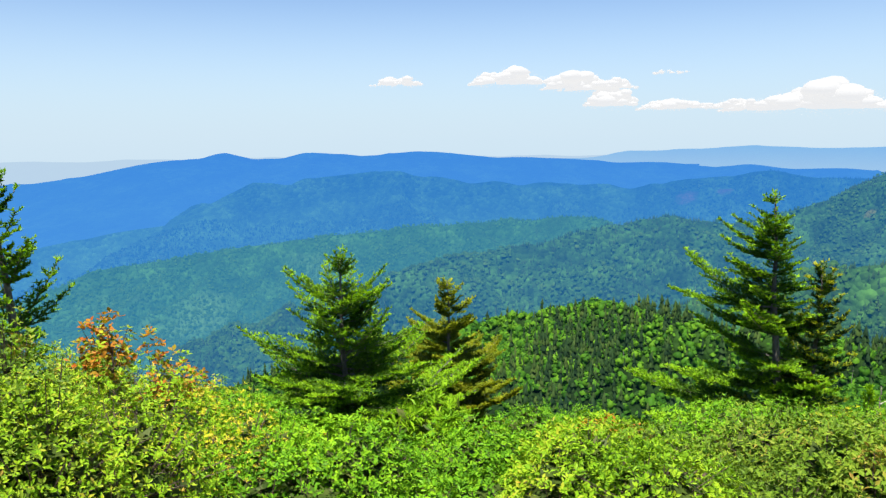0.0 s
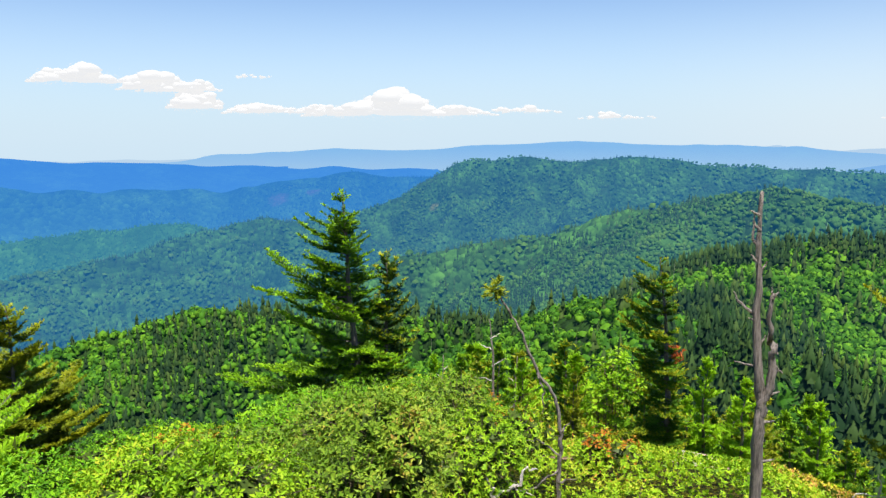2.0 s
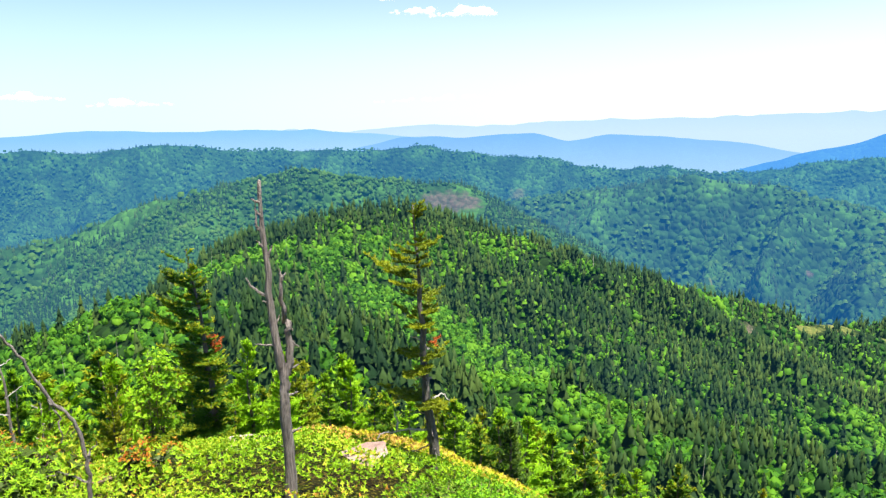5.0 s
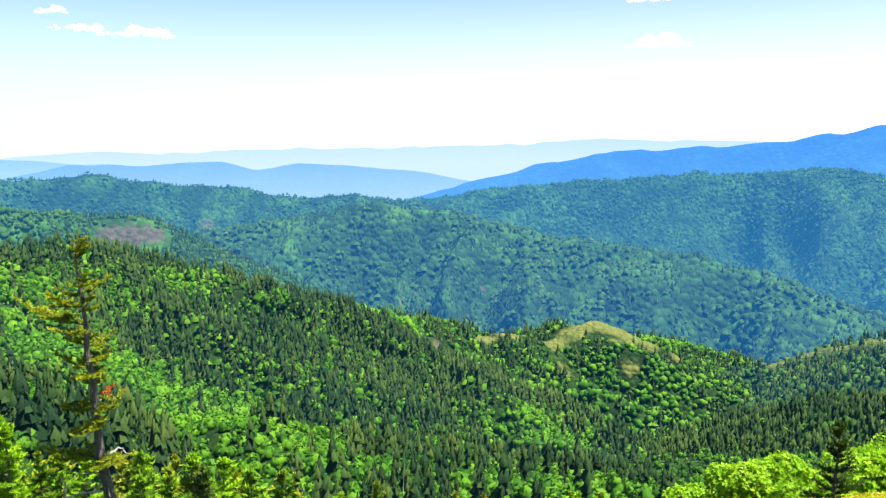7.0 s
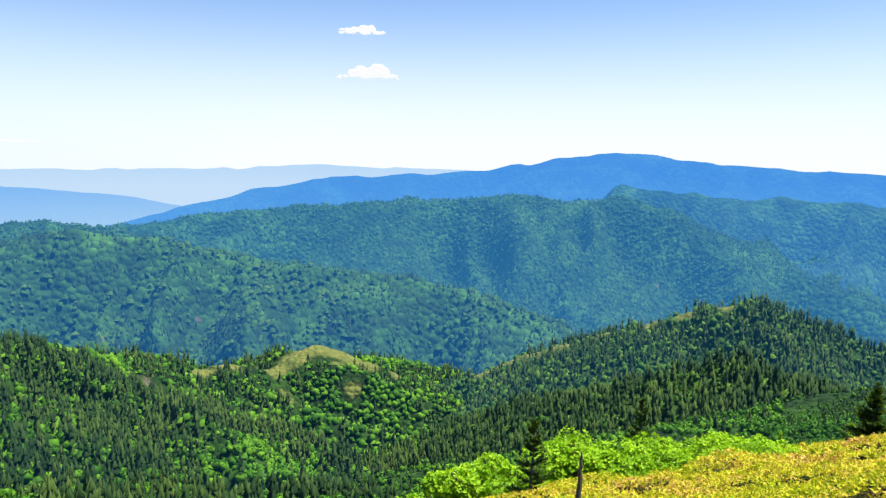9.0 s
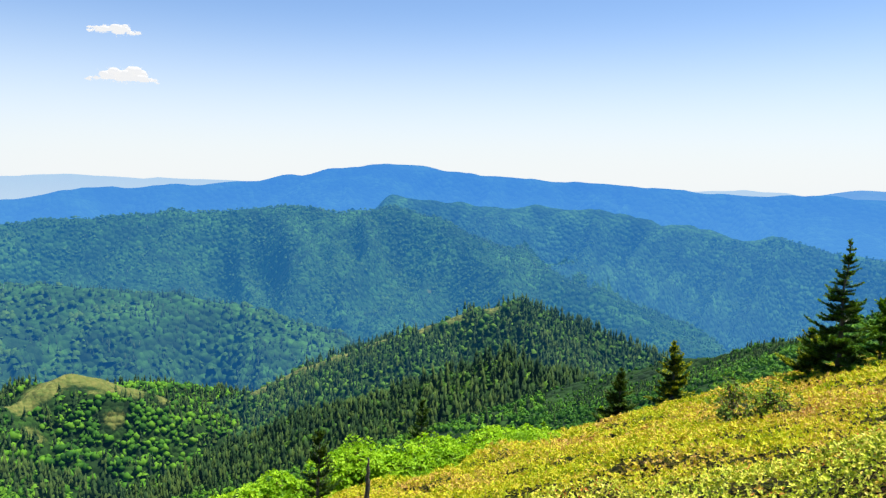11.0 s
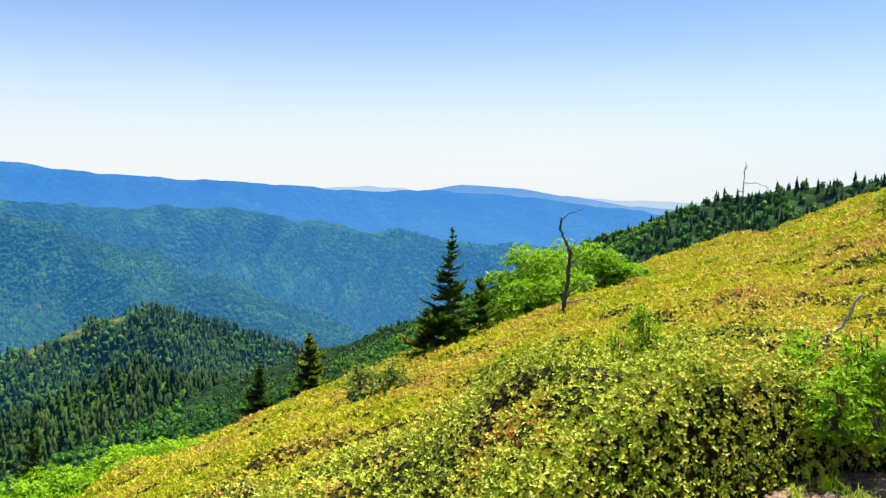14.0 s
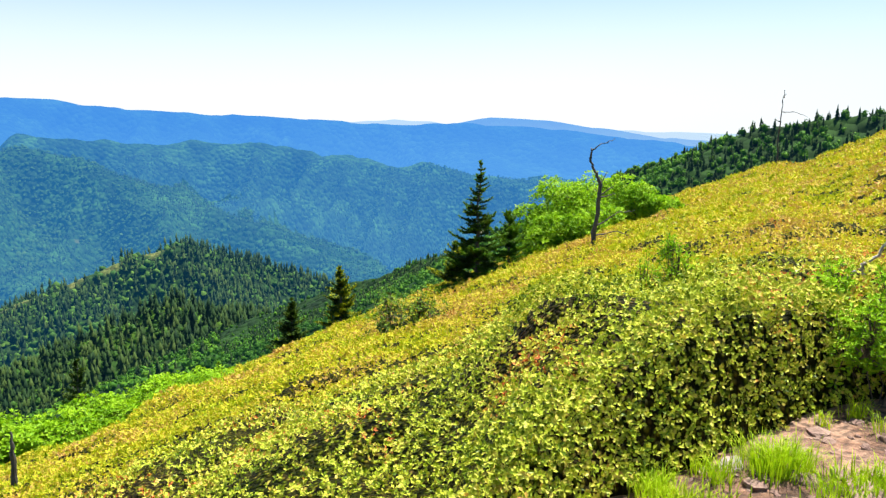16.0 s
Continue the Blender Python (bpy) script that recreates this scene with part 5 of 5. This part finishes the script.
# bleached limbs low on the ragged spruce
fr = local_frame(66)
q = lambda *pts: [np.array(p) @ fr for p in pts]
for k, pts in enumerate((((0, 0, 0.5), (-0.3, -0.02, 0.52), (-0.62, -0.04, 0.5), (-0.68, -0.05, 0.42)), ((-0.44, -0.03, 0.51), (-0.43, -0.03, 0.66), (-0.46, -0.03, 0.75)), ((0, 0, 0.9), (0.1, 0.02, 0.95), (0.2, 0.02, 0.86)),
                         ((-0.02, 0, 1.5), (-0.12, 0, 1.62), (-0.24, 0.02, 1.66)), ((0, 0, 1.15), (-0.14, 0, 1.18), (-0.2, 0, 1.12)))):
    V, F = dead_limb(q(*pts), 0.013, 0.005, 5, 0.006, 60 + k)
    mesh_part("dead_branch", V, F, BLEACHED, ragged, "bleached dead branch")

# thin dead poles among the young conifers
for k, (az, r, h, tilt) in enumerate(((35.4, 12.0, 2.35, -0.12), (31.0, 14.0, 2.15, 0.05), (36.8, 15.5, 2.6, 0.1))):
    pole = thing("dead_pole", on_ground(az, r), "thin grey dead pole with short broken twigs", "dead tree", "thin dead poles on the slope")
    fr = local_frame(az)
    V, F = dead_limb(q((0, 0, -0.2), (tilt * 0.3, 0, h * 0.4), (tilt * 0.6, 0, h * 0.75), (tilt, 0, h)), 0.03, 0.01, 6, 0.01, 70 + k)
    mesh_part("trunk", V, F, DEADWOOD, pole, "", True)
    for j, (u, side, up) in enumerate(((0.55, -0.3, 0.05), (0.66, 0.24, 0.12), (0.78, -0.2, 0.1), (0.86, 0.16, 0.08))):
        V, F = dead_limb(q((tilt * u, 0, h * u), (tilt * u + side, 0.05, h * u + up)), 0.012, 0.004, 5, 0.01, 80 + 5 * k + j)
        mesh_part("dead_branch", V, F, BLEACHED, pole)

# dead pole in the heath
q = lambda *pts: [np.array(p) @ fr for p in pts]
base = on_ground(167.5, 18.6)
fr = local_frame(167)
pole = thing("dead_pole", base, "thin dark dead tree with crooked twigs in the heath", "dead tree")
DARKWOOD = wood_material("dark dead wood", (0.03, 0.027, 0.025), (0.13, 0.115, 0.1), 18)
V, F = dead_limb(q((0, 0, -0.2), (0.02, 0, 0.8), (0.1, 0, 1.6), (0.15, 0, 2.2), (0.0, 0, 2.5), (-0.12, 0, 2.75), (-0.1, 0, 3.05)), 0.07, 0.022, 7, 0.012, 6)
mesh_part("trunk", V, F, DARKWOOD, pole, "", True)
for pts in (((-0.1, 0, 3.0), (0.1, 0, 3.15), (0.45, 0, 3.3)), ((0.15, 0, 2.2), (0.3, 0.05, 2.5)), ((0.12, 0, 1.9), (0.4, 0, 2.1), (0.5, 0, 2.2)), ((0.12, 0, 1.85), (0.5, 0.1, 1.95)),
            ((0.03, 0, 0.9), (0.6, 0.2, 1.0), (0.9, 0.2, 0.9)), ((0.0, 0, 0.4), (-0.3, 0, 0.55)), ((0.02, 0, 0.3), (0.4, -0.1, 0.4), (0.7, -0.1, 0.65)), ((0.02, 0, 1.1), (0.6, 0, 1.5), (1.0, 0.1, 1.55))):
    V, F = dead_limb(q(*pts), 0.022, 0.006, 5, 0.012, 7)
    mesh_part("dead_branch", V, F, DARKWOOD, pole)

# far bare pole on the skyline of the heath
base = on_ground(180.0, 43)
fr = local_frame(180)
pole = thing("dead_pole", base, "bare pointed dead tree on the heath's skyline", "dead tree")
V, F = dead_limb(q((0, 0, -0.3), (0.0, 0, 2.4), (0.05, 0, 3.6), (0.1, 0, 4.6)), 0.05, 0.013, 6, 0.02, 8)
mesh_part("trunk", V, F, DARKWOOD, pole, "", True)
for pts in (((0.05, 0, 3.5), (0.7, 0, 3.45), (1.3, 0, 3.2)), ((0.02, 0, 3.0), (-0.3, 0, 3.1)), ((0.08, 0, 4.2), (0.2, 0, 4.4))):
    V, F = dead_limb(q(*pts), 0.025, 0.008, 5, 0.02, 9)
    mesh_part("dead_branch", V, F, DARKWOOD, pole)

# broken stub at the lower edge of the heath
base = on_ground(124.0, 9.6)
fr = local_frame(124)
stub = thing("dead_stump", base, "splintered dark dead stump at the edge of the heath", "dead tree")
V, F = dead_limb(q((0, 0, -0.1), (0, 0, 0.4), (0.02, 0, 0.9), (0.03, 0, 1.15)), 0.06, 0.012, 8, 0.006, 10)
mesh_part("trunk", V, F, DARKWOOD, stub, "", True)
for pts in (((0, 0, 0.3), (0.2, 0, 0.36)), ((0, 0, 0.25), (0.28, 0, 0.28)), ((0, 0, 0.3), (-0.2, 0, 0.28)), ((0, 0, 0.15), (-0.24, 0.02, 0.05))):
    V, F = dead_limb(q(*pts), 0.014, 0.005, 5, 0.006, 11)
    mesh_part("stub", V, F, DEADWOOD, stub)

# ---- shrubs ----
limits = lambda az: np.interp(az, [-45, -34, -29, -24, -19, -14, -10, -5, 0, 5, 9, 13, 17, 21, 26, 31, 36, 42, 52, 60, 66, 72, 80],
                              [-11.5, -12.7, -13.9, -17.2, -20.2, -21.5, -23.2, -24.5, -24.5, -23, -21.3, -23.5, -22.5, -19.2, -18.6, -19.5, -26.5, -26.5, -28, -30, -30, -30, -30])
rs = np.random.default_rng(51)
count = 0
for k in range(560):
    az, r = rs.uniform(-46, 80), math.sqrt(rs.uniform(3.3 ** 2, 9.5 ** 2))
    if k > 420:
        az, r = rs.uniform(-46, -14), rs.uniform(3.2, 6.5)
    if (38 < az < 62 and rs.random() < 0.75) or count > (92 if k < 421 else 118):
        continue
    if math.hypot(r * math.sin(radians(az - 54)), r * math.cos(radians(az - 54)) - 4.85) < 0.8:
        continue
    if abs(az - 37.5) < 5.5 and r < 7.5:
        continue
    p = on_ground(az, r)
    room = r * math.tan(radians(limits(az) + rs.normal(0, 0.5))) - p.z
    h = min(room, rs.uniform(0.7, 1.25) if az > -14 else rs.uniform(1.0, 1.7))
    if h < 0.32:
        continue
    w = min(rs.uniform(0.5, 0.85), h * 1.15 + 0.1)
    tone = rs.random()
    if az < -21:
        mat, words, leaf = (HEATH_GREEN if tone < 0.4 else LAUREL if tone < 0.75 else TAWNY), "yellow-green heath shrub with small glossy leaves", 0.045
    elif az < 1:
        mat, words, leaf = (FRESH if tone < 0.8 else HEATH_GREEN), "fresh green leafy shrub on the slope", 0.055
    elif az < 14:
        mat, words, leaf = (FRESH if tone < 0.7 else HEATH_GREEN), "light green leafy shrub on the slope", 0.055
    elif az < 36:
        mat, words, leaf = (TAWNY if tone < 0.5 else HEATH_GREEN if tone < 0.7 else FRESH if tone < 0.9 else LAUREL), "tawny laurel shrub with drooping leaves", 0.06
    else:
        mat, words, leaf = (TAWNY if tone < 0.35 else FRESH if tone < 0.8 else HEATH_GREEN), "low green shrub on the summit slope", 0.05
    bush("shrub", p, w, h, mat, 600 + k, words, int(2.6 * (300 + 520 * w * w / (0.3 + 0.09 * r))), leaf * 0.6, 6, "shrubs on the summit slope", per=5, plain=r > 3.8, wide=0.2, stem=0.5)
    count += 1

# open reddish-tipped shrub
for k, (az, r, el, w, n) in enumerate(((-26.0, 5.2, -12.2, 0.34, 420), (-23.6, 5.3, -13.8, 0.34, 420), (-21.4, 5.5, -15.6, 0.3, 320), (-19.2, 5.7, -16.8, 0.22, 200))):
    p = on_ground(az, r)
    bush("laurel_shrub", p, w, r * math.tan(radians(el)) - p.z, HEATH_GREEN, 301 + k, "open twiggy shrub with orange-tinged leaf tips", n, 0.045, 10, "open shrubs with orange tips", open_=1.0, tall=True, stem=0.6, tips=ORANGE_TIPS)
for k, (az, r, w, h) in enumerate(((43, 6.6, 0.4, 0.3), (36, 7.2, 0.5, 0.45), (12.5, 4.6, 0.4, 0.5), (33.5, 7.6, 0.5, 0.6))):
    bush("laurel_shrub", on_ground(az, r), w, h + float(heath_depth(np.array([r * math.sin(radians(az))]), np.array([r * math.cos(radians(az))]))[0]), HEATH_GREEN, 311 + k, "low shrub with rusty orange leaf tips", 260, 0.04, 8, "low orange-tipped shrubs", tips=ORANGE_TIPS)
# mountain-ash sapling with bright feathery leaves
bush("ash_sapling", on_ground(-2.0, 6.0), 0.45, 0.75, BRIGHT, 303, "bright green mountain-ash sapling", 160, 0.11, 6, wide=0.1, per=9)
bush("ash_sapling", on_ground(44.6, 14.0), 0.8, 2.4, BRIGHT, 304, "bright green broadleaf sapling among the conifers", 420, 0.1, 8, tall=True, category="tree")
# bright bushes below the heath
for k, (az, r, w, top) in enumerate(((114.5, 13.5, 0.7, -22.6), (116.8, 13, 0.9, -22.2), (119, 14.5, 0.8, -21.8), (122.6, 14, 0.9, -20.6), (124.6, 15, 1.2, -19.3), (127, 15, 1.2, -19.9), (129.8, 15.5, 1.1, -20.2),
                                     (132.4, 16, 1.2, -19.9), (135, 17, 1.1, -19.4), (137.5, 18, 1.0, -18.9), (111, 14, 0.7, -25))):
    p = on_ground(az, r)
    h = max(0.9, r * math.tan(radians(top - 0.8)) - p.z)
    bush("broadleaf_bush", p, w, h, BRIGHT, 320 + k, "bright yellow-green leafy bush below the heath", 760, 0.1, 9, "bright bushes below the heath", tall=True)
for k, (az, r, w, top) in enumerate(((163.4, 26, 1.1, -7.2), (165.4, 27, 1.3, -5.3), (168.3, 28, 1.6, -4.8), (170.9, 28, 1.3, -5.6), (164.3, 25, 1.0, -7.8), (172.3, 27, 0.9, -7.2), (167, 25.5, 1.3, -7.0))):
    p = on_ground(az, r)
    h = max(1.2, r * math.tan(radians(top)) - p.z)
    bush("broadleaf_bush", p, w * 1.1, h, BRIGHT, 340 + k, "bright green young broadleaf tree behind the heath", 1100, 0.13, 10, "bright trees behind the heath", "tree", tall=True)
bush("heath_bush", on_ground(153.1, 11.4), 0.9, 1.2, TAWNY, 361, "brownish rounded bush standing out of the heath", 420, 0.05, 8)
for k, (az, r, h) in enumerate(((172.5, 6.7, 0.85), (174.0, 6.2, 0.8), (184.6, 4.7, 0.62), (189.5, 4.75, 0.6), (187.0, 4.5, 0.45), (191.0, 4.6, 0.55), (188.2, 4.4, 0.3))):
    bush("leafy_shoot", on_ground(az, r), 0.24, h + 0.1, BRIGHT, 370 + k, "light green leafy shoots growing through the heath", 300, 0.04, 6, "leafy shoots in the heath", wide=0.2, tall=True, open_=1.0, stem=0.3)
bush("skyline_shrub", on_ground(189.4, 24), 0.55, 1.3, FRESH, 380, "small half-dead leafy tree on the skyline", 130, 0.09, 8, tall=True, open_=1.0, category="tree")

# forked bleached branch lying in the heath
base = heading(186.9) * 5.8
fr = local_frame(187)
fork = thing("fallen_branch", Vector((base.x, base.y, float(heath_top(np.array([base.x]), np.array([base.y]))[0]) - 0.1)), "bleached forked dead branch leaning in the heath", "branch")
V, F = dead_limb(q((-0.28, -0.1, -0.1), (-0.08, -0.05, 0.1), (0.02, 0, 0.2), (0.12, 0, 0.42)), 0.015, 0.008, 6, 0.006, 12)
mesh_part("limb", V, F, BLEACHED, fork, "", True)
V, F = dead_limb(q((-0.06, -0.05, 0.1), (-0.04, -0.06, 0.0), (-0.1, -0.08, -0.1)), 0.014, 0.007, 5, 0.006, 13)
mesh_part("fork", V, F, BLEACHED, fork)

# ---- the bare spot: grass, stones, slabs ----
def tuft(place, seed, n=90, height=0.26, spread_=0.1):
    rs = np.random.default_rng(seed)
    ob = thing("grass_tuft", place, "bright green tuft of fine grass on bare soil", "grass", "grass tufts on the bare spot")
    b = rs.normal(0, spread_ * 0.5, (n, 3)) * np.array([1, 1, 0])
    out = unit(b + rs.normal(0, 0.05, (n, 3))) * np.array([1, 1, 0])
    h = height * rs.uniform(0.5, 1.15, n)[:, None]
    bend = rs.uniform(0.2, 0.8, n)[:, None]
    p1 = b + out * h * bend * 0.35 + np.array([0, 0, 1.0]) * h * 0.6
    p2 = b + out * h * bend + np.array([0, 0, 1.0]) * h * (1.0 - 0.25 * bend)
    side = np.cross(out, [0, 0, 1.0]) * 0.0025
    V = np.stack([b - side, b + side, p1 + side * 0.8, p1 - side * 0.8, p2], 1)
    f = np.array([[0, 1, 2], [0, 2, 3], [3, 2, 4]])
    V, F = V.reshape(-1, 3), (np.arange(n)[:, None, None] * 5 + f[None]).reshape(-1, 3)
    tagged(mesh_part("bladework", V, F, GRASS, ob), kind="stuff")


rs = np.random.default_rng(61)
for k, (az, r, h, wide, n) in enumerate(((173.3, 3.2, 0.16, 0.16, 300), (174.2, 3.12, 0.13, 0.18, 260), (174.9, 3.0, 0.11, 0.2, 240), (176.6, 3.0, 0.1, 0.2, 220), (178.6, 3.3, 0.15, 0.12, 150), (181.6, 3.42, 0.2, 0.16, 330),
                                         (182.8, 3.45, 0.21, 0.16, 330), (183.8, 3.5, 0.17, 0.12, 200), (179.3, 3.02, 0.08, 0.2, 180), (186.4, 3.3, 0.12, 0.2, 260), (188.3, 3.35, 0.14, 0.2, 260), (190.3, 3.4, 0.14, 0.2, 260), (184.6, 2.95, 0.09, 0.2, 200),
                                         (187, 4.2, 0.15, 0.1, 120), (185.0, 4.05, 0.1, 0.08, 80), (189, 4.0, 0.14, 0.12, 120), (181.0, 2.85, 0.09, 0.2, 200), (177.4, 3.35, 0.12, 0.1, 110))):
    tuft(on_ground(az, r), 700 + k, int(n * 0.75), h * 0.85, wide * 0.62)


def stone(place, size, seed, label="pale sandstone chip on bare soil", name="stone", flat=0.5, group="stones on the bare spot"):
    rs = np.random.default_rng(seed)
    v, f = ball(2 if size > 0.1 else 1)
    v = v * (1 + 0.5 * (rs.random((len(v), 1)) - 0.5)) * np.array([size, size * rs.uniform(0.5, 0.9), size * flat * rs.uniform(0.5, 0.9)])
    ob = mesh_part(name, v, f, ROCK)
    ob.location = place + Vector((0, 0, size * flat * 0.15))
    ob.rotation_euler = (rs.normal(0, 0.15), rs.normal(0, 0.15), rs.uniform(0, 6.28))
    return tagged(ob, label, "stone", group)


for k in range(520):
    az, r = rs.uniform(162, 195), rs.uniform(2.3, 4.3)
    if r > patch_edge(az) + 0.05:
        continue
    stone(on_ground(az, r), 0.016 + 0.08 * rs.random() ** 2.2, 1800 + k)
stone(on_ground(51.6, 9.5), 0.45, 880, "pinkish bare rock slab in the heath", "rock_slab", 0.16, "rock slabs in the heath")
stone(on_ground(59.6, 6.9) + Vector((0, 0, 0.1)), 0.36, 881, "pale rock slab in the heath", "rock_slab", 0.16, "rock slabs in the heath")
stone(on_ground(168.4, 2.8), 0.2, 882, "pale flat rock at the edge of the heath", "rock_slab", 0.2, "rock slabs in the heath")
stone(on_ground(188.5, 3.3), 0.16, 883, "pinkish flat rock on the bare spot", "rock_slab", 0.3, "rock slabs in the heath")

# ---- clouds ----
def cloud(a0, a1, base_el, top_el, seed, label, puffs=60):
    """A fair-weather cloud: heaped lumps over a flat base, frayed into fine wisps at its edges."""
    rs = np.random.default_rng(seed)
    v, f = ball(2)
    D = 4720.0
    V, F, tips = [], [], []
    high = radians(top_el - base_el) * D
    humps = 0.25 + 0.75 * rs.random(7)
    for k in range(puffs):
        u = rs.random()
        ends = 1 - abs(2 * u - 1) ** 2.5
        h = high * ends * np.interp(u, np.linspace(0, 1, 7), humps)
        s = max(5.0, h * rs.uniform(0.22, 0.42))
        z = max(s * 0.5, rs.uniform(0, 1) ** 0.8 * (h - s))
        c = heading(a0 + (a1 - a0) * u)
        c = np.array([c.x, c.y, 0]) * (D + rs.uniform(-60, 60)) + np.array([0, 0, radians(base_el) * D + z])
        lump = v * np.array([s * 1.7, s * 1.7, s]) * rs.uniform(0.85, 1.15, (len(v), 1))
        lump[:, 2] = np.where(lump[:, 2] < 0, lump[:, 2] * 0.45, lump[:, 2])
        V.append(lump + c)
        F.append(f + k * len(v))
        way = unit(rs.normal(size=(24, 3)))
        tips.append(c + way * np.array([1.7, 1.7, 0.95]) * s * (0.95 + 0.4 * np.abs(rs.normal(size=(24, 1))) * np.array([1.3, 1.3, 0.7])))
    tips = np.concatenate(tips)
    size = rs.uniform(0.8, 2.6, (len(tips), 1))
    wisp = np.stack([tips + size * np.array(q) for q in ((1.6, 0, -0.4), (-0.8, 1.4, -0.4), (-0.8, -1.4, -0.4), (0, 0, 0.9))], 1).reshape(-1, 3)
    four = np.array([[0, 1, 3], [1, 2, 3], [2, 0, 3], [0, 2, 1]])
    V, F = join_arrays(np.concatenate(V), np.concatenate(F), wisp, (np.arange(len(tips))[:, None, None] * 4 + four[None]).reshape(-1, 3))
    ob = mesh_part("backdrop_cloud", V, F, CLOUD, None, "", True)
    tagged(ob, label, "cloud", "", "structure")


CLOUD, ct, cp, cout = nodes("cloud white")
cp.inputs["Base Color"].default_value = (0.9, 0.9, 0.9, 1)
cp.inputs["Roughness"].default_value = 1.0
# sunlit white of the clouds is painted in as emission
painted_glow(ct, cp.outputs[0], cout, air(0.92, 255, 255, 255))
for k, (a0, a1, b, t, n) in enumerate(((-4.7, -0.5, 3.7, 4.7, 40), (2.9, 9.8, 3.7, 5.3, 90), (8.3, 15.4, 3.3, 5.1, 80), (9.5, 14.0, 3.2, 4.0, 40), (16.5, 18.8, 4.3, 4.8, 16), (15.3, 26, 1.7, 3.3, 110), (21, 36, 1.5, 4.4, 170), (34, 40.7, 1.7, 2.5, 44),
                                        (42, 47.8, 1.2, 1.9, 24), (11.5, 15.4, 2.0, 4.3, 60), (51.9, 56.4, 9.4, 10.1, 36), (63.0, 65, 8.5, 9.2, 16), (63.6, 67.3, 7.4, 8.3, 24), (66.6, 71.6, 7.2, 8.2, 44), (104.3, 107.9, 9.6, 10.5, 36), (104.4, 109.1, 6.3, 7.6, 44),
                                        (62, 74, 1.0, 1.5, 30), (75.5, 84, 1.0, 1.6, 30))):
    cloud(a0, a1, b, t, 900 + k, "small white fair-weather cloud with a flat base", n)
